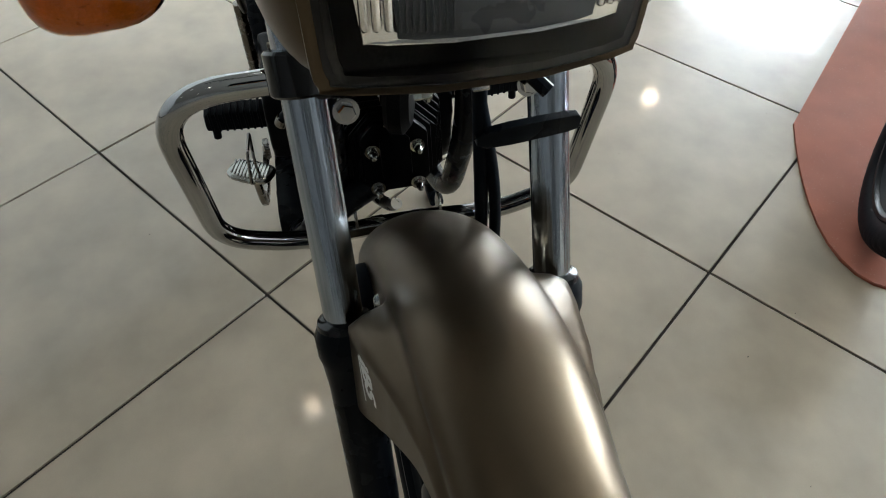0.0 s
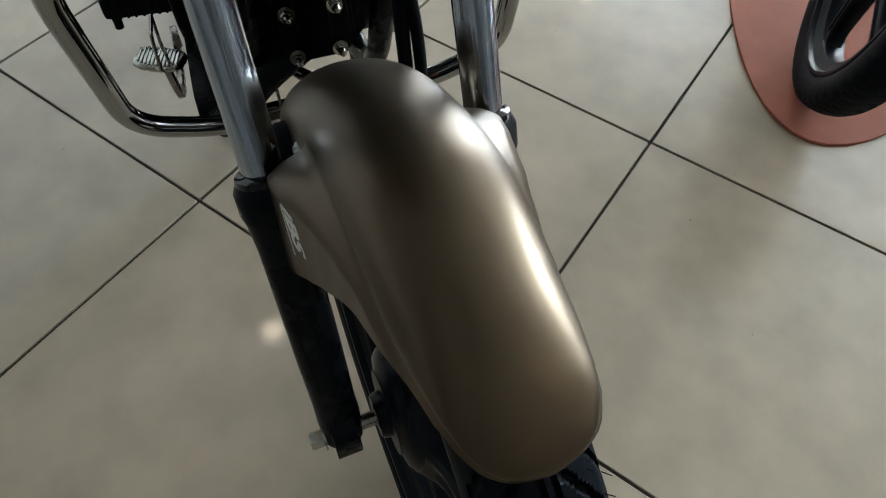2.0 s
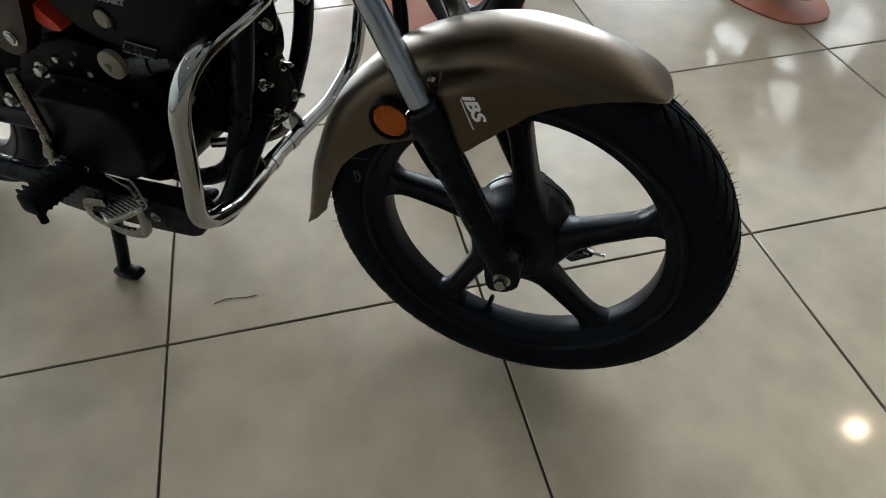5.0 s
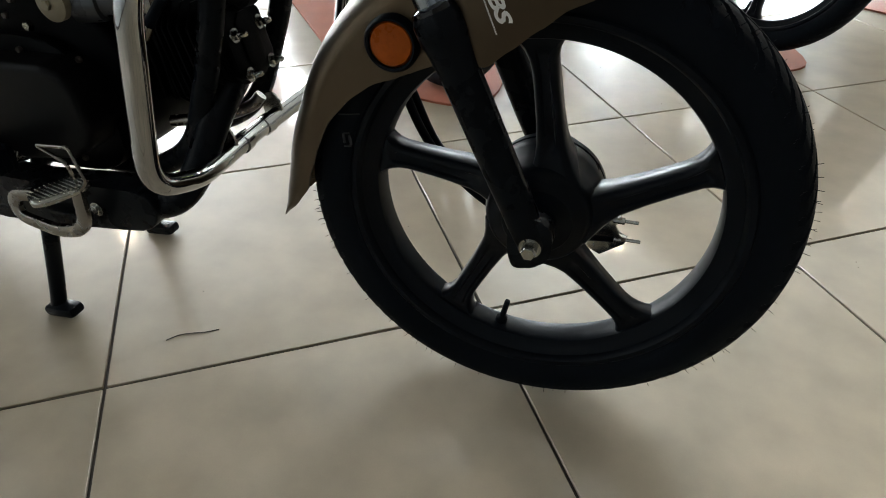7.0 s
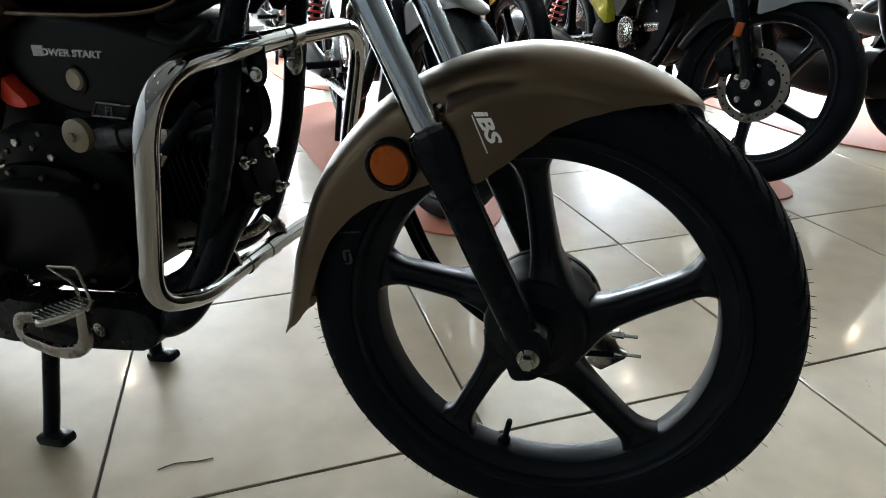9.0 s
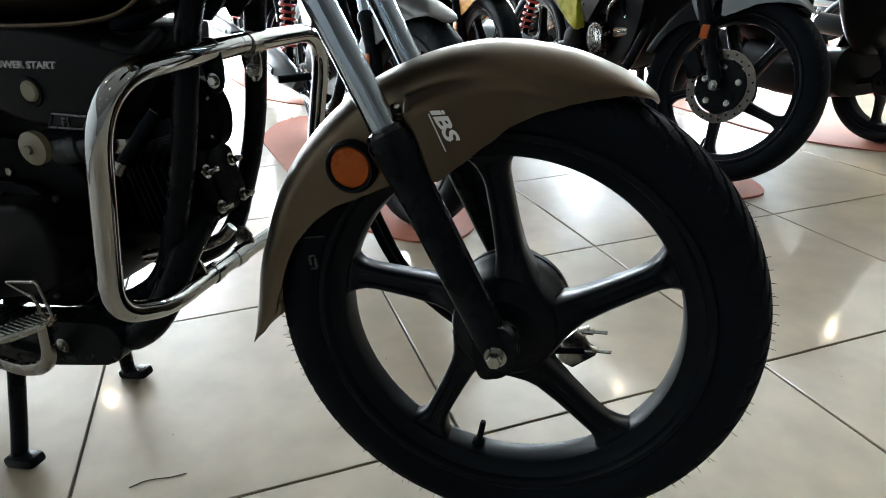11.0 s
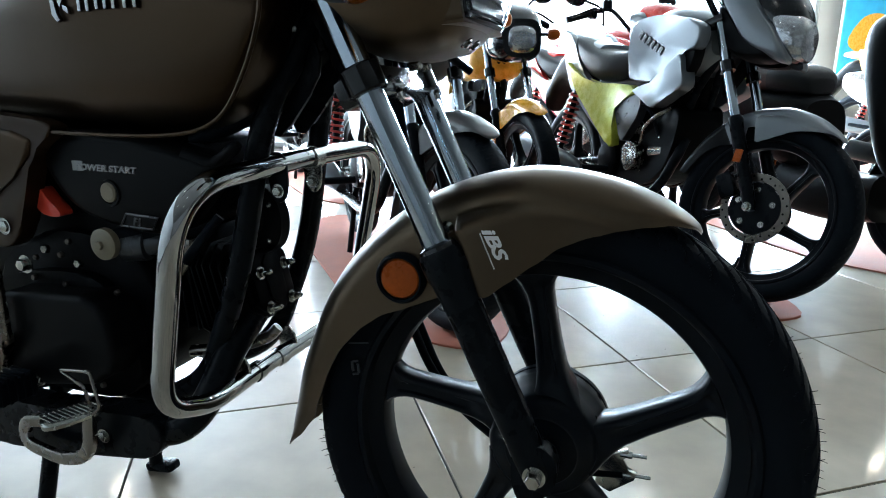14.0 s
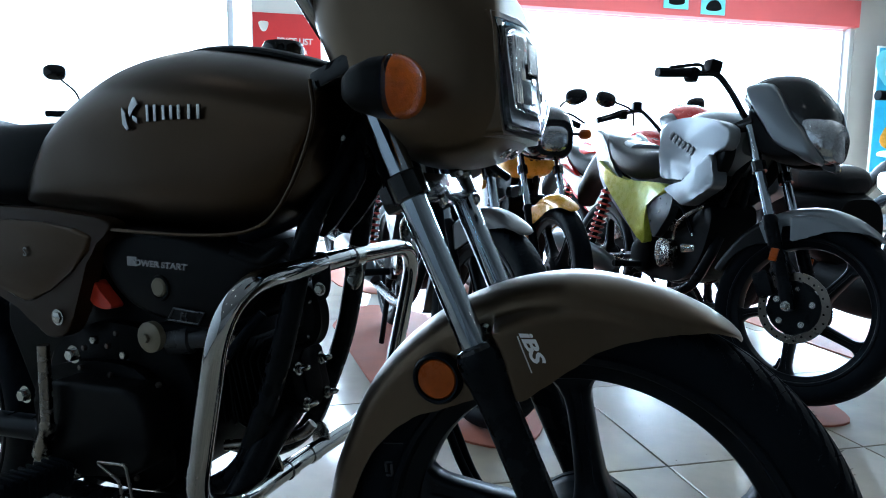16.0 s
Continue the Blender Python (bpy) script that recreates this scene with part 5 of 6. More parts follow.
def display_bike(label, front, heading, paint, panel, accent, steer=3.0, commuter=False, disc=True, lean=0.0, mirrors=True, group="displayed motorcycles"):
    """A street motorcycle on a board: paint of tank and mudguard, of the side panel, and of the headlamp fairing."""
    b = thing("motorcycle", label, "motorcycle", Matrix.Translation((*front, BOARD)) @ Matrix.Rotation(radians(heading), 4, "Z") @ Matrix.Rotation(radians(-lean), 4, "X"), group)
    s_ = steering(steer)
    wheel(b, s_ @ Matrix.Translation(AXLE - Vector((0, 0, 0.006))), 55)
    wheel(b, Matrix.Translation((-1.27, 0, 0.300)), 20, "rear_wheel")
    for sgn in (-1, 1):
        y = sgn * 0.09
        shared("fork_leg", ("leg", sgn), lambda: tube([along(-0.012, y), along(0.03, y), along(0.28, y), along(0.295, y), along(0.31, y)], [0.016, 0.021, 0.022, 0.026, 0.02], 18), M["black_paint"], b, "satin black lower fork leg", s_)
        shared("fork_tube", ("tube", sgn), lambda: tube([along(0.27, y), along(0.66, y)], 0.0160, 18), M["chrome_lines"], b, "chromed upper fork tube", s_)
        shared("clamp_ring", ("clamp", sgn), lambda: tube([along(0.47, y), along(0.505, y)], 0.025, 18), M["black_gloss"], b, "", s_)
        if commuter:
            part("side_panel", slab(smooth_poly([(-0.63, 0.745), (-0.80, 0.79), (-1.0, 0.85), (-1.14, 0.89), (-1.0, 0.78), (-0.86, 0.70), (-0.76, 0.56), (-0.70, 0.50), (-0.68, 0.57), (-0.67, 0.66)], 4), sgn * 0.105, sgn * 0.138, 0.010), panel, b, "painted side panel")
        else:
            part("tail_side", slab(smooth_poly([(-1.29, 0.93), (-1.19, 0.90), (-1.08, 0.76), (-0.95, 0.67), (-0.74, 0.47), (-0.80, 0.455), (-1.02, 0.575), (-1.20, 0.71)], 4), sgn * 0.095, sgn * 0.124, 0.010), paint, b, "painted tail side")
            part("side_panel", slab(smooth_poly([(-1.19, 0.79), (-1.02, 0.71), (-0.80, 0.695), (-0.64, 0.690), (-0.60, 0.655), (-0.735, 0.595), (-0.715, 0.445), (-0.775, 0.455), (-0.95, 0.575), (-1.10, 0.68)], 2), sgn * 0.105, sgn * 0.147, 0.008), panel, b, "painted side panel")
        part("inner_side_panel", slab(smooth_poly([(-0.735, 0.61), (-0.64, 0.645), (-0.563, 0.65), (-0.568, 0.578), (-0.61, 0.52), (-0.661, 0.466), (-0.70, 0.52)], 4), sgn * 0.10, sgn * 0.138, 0.008), M["muffler"], b, "dark grey plastic panel")
        if not commuter:
            part("tank_shroud", slab(smooth_poly([(-0.665, 0.905), (-0.645, 0.80), (-0.632, 0.715), (-0.55, 0.708), (-0.46, 0.707), (-0.40, 0.74), (-0.328, 0.80), (-0.25, 0.82), (-0.245, 0.89), (-0.35, 0.925), (-0.46, 0.94), (-0.58, 0.935)], 3), sgn * 0.11, sgn * 0.158, 0.016, 3), paint, b, "painted tank shroud")
            part("shroud_wing", slab(smooth_poly([(-0.585, 0.667), (-0.52, 0.640), (-0.447, 0.608), (-0.36, 0.650), (-0.284, 0.69), (-0.30, 0.75), (-0.325, 0.80), (-0.40, 0.750), (-0.45, 0.705), (-0.52, 0.688)], 3), sgn * 0.11, sgn * 0.168, 0.012, 3), paint, b, "painted lower wing of the shroud")
            part("shroud_insert", slab(smooth_poly([(-0.27, 0.84), (-0.32, 0.79), (-0.395, 0.68), (-0.36, 0.67), (-0.28, 0.76)], 3), sgn * 0.10, sgn * 0.145, 0.008), M["plastic"], b, "black shroud insert")
            part("fairing_side", pillow(smooth_poly([(-0.285, 1.002), (-0.214, 1.016), (-0.159, 0.993), (-0.089, 0.904), (-0.014, 0.82), (0.026, 0.748), (-0.015, 0.748), (-0.115, 0.790), (-0.185, 0.865), (-0.235, 0.925)], 4), sgn * 0.060, sgn * 0.108, 0.22, 7), M["dark_silver"], b, "painted headlamp fairing side", s_ @ FACE)
            part("fairing_inner", pillow(smooth_poly([(-0.250, 0.930), (-0.185, 0.875), (-0.115, 0.800), (-0.015, 0.752), (-0.115, 0.745), (-0.206, 0.790), (-0.245, 0.86)], 4), sgn * 0.045, sgn * 0.100, 0.25, 5), M["plastic"], b, "black inner fairing", s_ @ FACE)
        if commuter:
            part("indicator", hull([(-0.14, 0.012, 0.90, 0.92), (-0.11, 0.024, 0.885, 0.935), (-0.07, 0.020, 0.89, 0.93), (-0.06, 0.008, 0.90, 0.92)], 16, 3), M["amber"], b, "amber indicator", s_ @ Matrix.Translation((0, sgn * 0.165, 0)))
            part("indicator_stem", tube([(-0.11, sgn * 0.08, 0.91), (-0.11, sgn * 0.15, 0.91)], 0.007, 10), M["plastic"], b, "", s_)
        else:
            part("switch_box", block(along(0.868, sgn * 0.215, -0.105), (0.045, 0.032, 0.052), 0.010), M["plastic"], b, "black handlebar switch box", s_)
            part("brake_reservoir", block(along(0.895, sgn * 0.155, -0.055), (0.052, 0.050, 0.046), 0.010, Matrix.Rotation(radians(-20), 4, "Z")), M["plastic"], b, "black fluid reservoir", s_)
        if mirrors:
            part("mirror_stem", tube(spline([along(0.80, sgn * 0.17, -0.10), along(0.87, sgn * 0.19, -0.06), along(0.93, sgn * 0.27, -0.08)], 6), 0.006, 8), M["black_gloss"], b, "", s_)
            part("mirror", loft([oval(dx, 0.062 * k, -0.042 * k, 0.042 * k, 2.6, 20) for dx, k in [(-0.012, 0.98), (-0.006, 1.0), (0.008, 0.9), (0.018, 0.55)]]), M["black_gloss"], b, "black rear-view mirror", s_ @ Matrix.Translation(along(0.95, sgn * 0.31, -0.09)) @ Matrix.Rotation(radians(sgn * 12), 4, "X"))
        up, fwd = (0.0, 0.0) if commuter else (0.011, 0.052)
        shared("grip", ("grip", sgn, commuter), lambda: tube([along(0.8575 + up, sgn * 0.235, -0.155 + fwd), along(0.845 + up, sgn * 0.355, -0.205 + fwd)], 0.017, 14), M["rubber"], b, "black rubber grip", s_)
        shared("lever", ("lever", sgn, commuter), lambda: tube(spline([along(0.86 + up, sgn * 0.2, -0.12 + fwd), along(0.85 + up, sgn * 0.26, -0.10 + fwd), along(0.83 + up, sgn * 0.36, -0.15 + fwd)], 5), 0.006, 8), M["plastic"], b, "", s_)
        shared("frame_tube", ("frame", sgn), lambda: tube(bends([(-0.27, 0, 0.86), (-0.36, sgn * 0.04, 0.68), (-0.46, sgn * 0.06, 0.36), (-0.55, sgn * 0.07, 0.30), (-0.85, sgn * 0.08, 0.34)], 0.05), 0.015, 12), M["black_paint"], b, "black frame tube")
        shared("rear_spring", ("spring", sgn), lambda: tube([Vector((-1.10 - 0.0011 * k, sgn * 0.12, 0.66 - 0.0027 * k)) + 0.030 * Vector((math.cos(k * 0.62), math.sin(k * 0.62), 0)) for k in range(100)], 0.0055, 6), M["spring_red"] , b, "red coil spring")
        shared("rear_damper", ("damper", sgn), lambda: tube([(-1.08, sgn * 0.12, 0.72), (-1.23, sgn * 0.12, 0.33)], 0.015, 12), M["black_paint"], b)
        shared("swingarm", ("swing", sgn), lambda: tube([(-0.82, sgn * 0.10, 0.37), (-1.27, sgn * 0.105, 0.300)], 0.02, 12), M["black_paint"], b)
        part("fork_reflector", slab([(-0.014, -0.02), (0.012, -0.02), (0.014, 0.022), (-0.012, 0.022)], sgn * 0.112, sgn * 0.118, 0.002), M["amber"], b, "orange fork reflector", s_ @ Matrix.Translation(along(0.17, 0, 0)))
    over = s_ @ Matrix.Translation(AXLE) @ Matrix.Rotation(radians(0 if commuter else 8), 4, "Y")
    if commuter:
        part("front_mudguard", fender_mesh(), paint, b, "painted front mudguard", over, sharp=50)
    else:
        part("front_mudguard", fender_mesh(61, 134), paint, b, "painted front mudguard", over, sharp=50)
        part("mudguard_flap", fender_mesh(134, 175), M["plastic"], b, "black rear half of the mudguard", over, sharp=50)
    if commuter:
        part("fuel_tank", hull([(-0.29, 0.09, 0.76, 0.86), (-0.34, 0.13, 0.71, 0.92), (-0.48, 0.145, 0.70, 0.95), (-0.62, 0.13, 0.70, 0.92), (-0.76, 0.08, 0.71, 0.80)], 32, 4, 3.2), paint, b, "painted fuel tank")
        part("headlamp_cowl", hull([(-0.30, 0.08, 0.88, 1.02), (-0.22, 0.115, 0.80, 1.05), (-0.12, 0.11, 0.79, 1.02), (-0.06, 0.09, 0.81, 0.97)], 32, 4, 3.4), accent, b, "painted headlamp cowl", s_)
        lens_x, lens_z, lens_h = -0.062, 0.885, 0.062
    else:
        part("fuel_tank", hull([(-0.28, 0.07, 0.80, 0.88), (-0.34, 0.11, 0.74, 0.94), (-0.44, 0.135, 0.72, 0.975), (-0.56, 0.135, 0.70, 0.97), (-0.65, 0.12, 0.70, 0.92), (-0.74, 0.07, 0.70, 0.80)], 32, 4, 3.0), paint, b, "painted fuel tank")
        part("headlamp_cowl", hull([(-0.30, 0.05, 0.95, 1.02), (-0.22, 0.080, 0.88, 1.052), (-0.10, 0.090, 0.82, 1.042), (-0.03, 0.084, 0.775, 0.985), (0.012, 0.072, 0.752, 0.930), (0.040, 0.045, 0.765, 0.86)], 32, 4, 3.0), accent, b, "dark smoked headlamp fairing", s_ @ FACE)
        lens_x, lens_z, lens_h = -0.056, 0.892, 0.060
    if not commuter:
        part("headlamp_side", hull([(-0.050, 0.088, 0.84, 0.90), (-0.020, 0.090, 0.775, 0.912), (0.022, 0.078, 0.758, 0.898), (0.046, 0.050, 0.765, 0.86)], 28, 4, 3.0), M["facets"], b, "clear facetted headlamp", s_ @ FACE)
    part("headlamp", hull([(lens_x - 0.03, 0.072, lens_z - lens_h, lens_z + lens_h), (lens_x, 0.068, lens_z - lens_h * 0.95, lens_z + lens_h * 0.95), (lens_x + 0.014, 0.055, lens_z - lens_h * 0.75, lens_z + lens_h * 0.75), (lens_x + 0.018, 0.03, lens_z - lens_h * 0.4, lens_z + lens_h * 0.4)], 28, 4, 3.0), M["facets"], b, "clear headlamp", s_)
    part("seat", hull([(-0.65, 0.06, 0.77, 0.83), (-0.72, 0.10, 0.715, 0.835), (-0.88, 0.13, 0.70, 0.835), (-1.02, 0.13, 0.72, 0.865), (-1.14, 0.12, 0.80, 0.905), (-1.30, 0.08, 0.88, 0.935)], 28, 4, 3.2), M["seat"], b, "black vinyl dual seat")
    part("tail", hull([(-0.98, 0.10, 0.78, 0.87), (-1.18, 0.095, 0.83, 0.905), (-1.38, 0.07, 0.87, 0.93), (-1.46, 0.04, 0.885, 0.92)], 24, 4, 3.0), paint, b, "painted tail")
    part("tail_lamp", hull([(-1.44, 0.045, 0.885, 0.92), (-1.47, 0.035, 0.888, 0.916)], 16, 2), M["red_plastic"], b, "red tail lamp")
    part("rear_mudguard", hull([(-1.15, 0.05, 0.62, 0.80), (-1.38, 0.06, 0.70, 0.86), (-1.55, 0.06, 0.55, 0.70)], 20, 4, 3.0), M["plastic"], b, "black rear mudguard")
    shape = [(0.845, 0.355, -0.205), (0.86, 0.2, -0.14), (0.78, 0.1, -0.05), (0.70, 0.04, -0.05)] if commuter else [(0.856, 0.355, -0.152), (0.874, 0.2, -0.095), (0.872, 0.14, -0.05), (0.80, 0.1, -0.035), (0.70, 0.04, -0.03)]
    shared("handlebar", ("bar", commuter), lambda: tube(bends([along(d, -y, f) for d, y, f in shape] + [along(d, y, f) for d, y, f in shape[::-1]], 0.03, 5), 0.011, 12), M["black_gloss"], b, "black handlebar", s_)
    shared("top_yoke", "yoke", lambda: block(along(0.66, 0, -0.02), (0.08, 0.22, 0.026), 0.006, Matrix.Rotation(-RAKE, 4, "Y")), M["black_gloss"], b, "", s_)
    e = shared("engine", "engine2", lambda: slab(smooth_poly([(-0.84, 0.44), (-0.72, 0.50), (-0.60, 0.50), (-0.50, 0.52), (-0.42, 0.62), (-0.36, 0.60), (-0.38, 0.46), (-0.44, 0.36), (-0.56, 0.30), (-0.78, 0.30), (-0.86, 0.36)], 4), -0.10, 0.10, 0.02, 3), M["engine"], b, "black engine")
    shared("crankcase_cover", "crank2", lambda: lathe([(0, -0.010), (0.020, -0.010), (0.022, -0.014), (0.040, -0.014), (0.046, -0.008), (0.048, 0.0), (0.048, 0.04), (0, 0.04)], 36), M["cast"], e, "bare aluminium crankcase cover", Matrix.Translation((-0.60, -0.105, 0.40)))
    shared("gearbox_cover", "crank3", lambda: slab(smooth_poly([(-0.84, 0.42), (-0.74, 0.46), (-0.70, 0.38), (-0.74, 0.31), (-0.83, 0.33)], 4), -0.125, -0.09, 0.01), M["engine"], e)
    for k in range(6):
        shared("fin", ("fin2", k), lambda: block((-0.50 + 0.016 * k, 0, 0.50 + 0.012 * k), (0.005, 0.15, 0.12), 0.001, Matrix.Rotation(radians(-25), 4, "Y")), M["muffler"], e)
    shared("carburettor", "carb2", lambda: block((-0.63, -0.07, 0.52), (0.07, 0.06, 0.06), 0.012), M["cast"], e, "bare metal throttle body")
    shared("fuel_hose", "hose2", lambda: tube(spline([(-0.63, -0.10, 0.55), (-0.60, -0.13, 0.60), (-0.52, -0.12, 0.60), (-0.46, -0.10, 0.50)], 6), 0.006, 8), M["rubber"], e)
    shared("clutch_case", "clutch2", lambda: slab(smooth_poly([(-0.640, 0.425), (-0.610, 0.468), (-0.552, 0.460), (-0.535, 0.415), (-0.548, 0.375), (-0.605, 0.355)], 4), -0.142, -0.095, 0.012, 3), M["cast"], e, "bare aluminium clutch case")
    shared("starter_motor", "starter2", lambda: tube([(-0.52, -0.085, 0.44), (-0.515, -0.085, 0.44), (-0.44, -0.080, 0.45), (-0.435, -0.080, 0.45)], [0.018, 0.024, 0.024, 0.018], 18), M["steel"], e, "dull metal starter motor")
    shared("coolant_pipe", "cool2", lambda: tube(spline([(-0.56, -0.11, 0.47), (-0.52, -0.13, 0.53), (-0.46, -0.13, 0.575), (-0.41, -0.10, 0.61)], 6), 0.007, 10), M["cast"], e, "bare metal pipe")
    shared("brake_rod", "rod2", lambda: tube([(-0.80, -0.135, 0.345), (-1.20, -0.130, 0.335)], 0.006, 8), M["cast"], b, "bare metal brake rod")
    for k, (bx, bz) in enumerate(((-0.66, 0.44), (-0.54, 0.44), (-0.66, 0.36), (-0.55, 0.36), (-0.80, 0.40), (-0.45, 0.50))):
        shared("engine_bolt", ("ebolt", k), lambda: bolt(0.006, 0.006, False), M["steel"], e, "", Matrix.Translation((bx, -0.102, bz)))
    shared("inner_frame", "inner2", lambda: slab([(-0.98, 0.78), (-0.36, 0.78), (-0.42, 0.60), (-0.60, 0.46), (-0.86, 0.36), (-1.0, 0.56)], -0.08, 0.08, 0.01), M["engine"], b, "black inner frame")
    shared("exhaust_pipe", "exh2", lambda: tube(spline([(-0.38, -0.04, 0.50), (-0.36, -0.09, 0.42), (-0.42, -0.12, 0.30), (-0.60, -0.13, 0.25), (-0.88, -0.14, 0.26), (-1.0, -0.16, 0.29)], 7), 0.019, 14), M["black_paint"], b, "black exhaust pipe")
    shared("silencer", "sil2", lambda: tube([(-0.90, -0.155, 0.285), (-0.95, -0.165, 0.31), (-1.02, -0.18, 0.325), (-1.36, -0.20, 0.365), (-1.42, -0.205, 0.372), (-1.435, -0.205, 0.373)], [0.022, 0.040, 0.050, 0.066, 0.060, 0.03], 24), M["silencer"], b, "dark grey silencer")
    shared("silencer_shield", "sil3", lambda: tube([(-1.02, -0.222, 0.335), (-1.20, -0.240, 0.355)], [0.016, 0.016], 12), M["black_paint"], b, "black heat shield")
    shared("footrest", "rest2", lambda: tube([(-0.76, -0.25, 0.34), (-0.76, 0.25, 0.34)], 0.014, 12), M["rubber"], b, "black footrest bar")
    shared("side_stand", "stand2", lambda: tube([(-0.72, 0.10, 0.30), (-0.60, 0.22, 0.012)], 0.011, 10), M["black_paint"], b, "black side stand")
    shared("centre_stand", "stand3", lambda: tube(bends([(-0.90, -0.13, 0.012), (-0.86, -0.10, 0.30), (-0.86, 0.10, 0.30), (-0.90, 0.13, 0.012)], 0.03), 0.012, 10), M["black_paint"], b, "black centre stand")
    if disc:
        shared("brake_disc", "disc", lambda: lathe([(0.088, -0.060), (0.114, -0.060), (0.1145, -0.062), (0.114, -0.064), (0.088, -0.064), (0.0875, -0.062)], 60, closed=True), M["disc"], b, "steel front brake disc", s_ @ Matrix.Translation(AXLE))
        holes = bmesh.new()
        for k in range(24):
            a, rr = 2 * math.pi * k / 24, 0.096 + 0.009 * (k % 2)
            lathe([(0, -0.0648), (0.0038, -0.0648), (0.0038, -0.0640), (0, -0.0640)], 8, (rr * math.cos(a), 0, rr * math.sin(a)), holes)
        part("disc_holes", holes, M["engine"], b, "", s_ @ Matrix.Translation(AXLE), kind="stuff")
        shared("disc_carrier", "carrier", lambda: lathe([(0.03, -0.058), (0.082, -0.059), (0.084, -0.062), (0.03, -0.063)], 40), M["black_paint"], b, "", s_ @ Matrix.Translation(AXLE))
        shared("brake_caliper", "caliper", lambda: block((-0.105, -0.072, 0.055), (0.055, 0.035, 0.085), 0.010, Matrix.Rotation(radians(-30), 4, "Y")), M["black_paint"], b, "black brake caliper", s_ @ Matrix.Translation(AXLE))
        for k in range(5):
            a = radians(20 + 72 * k)
            shared("disc_bolt", "discbolt", lambda: bolt(0.007, 0.005), M["steel"], b, "", s_ @ Matrix.Translation(AXLE + Vector((0.06 * math.cos(a), -0.063, 0.06 * math.sin(a)))))
    part("axle_nut", bolt(0.011, 0.012), M["steel"], b, "zinc-plated axle nut", s_ @ turn_to(AXLE + Vector((0, -0.11, 0)), (0, -1, 0)))
    return b


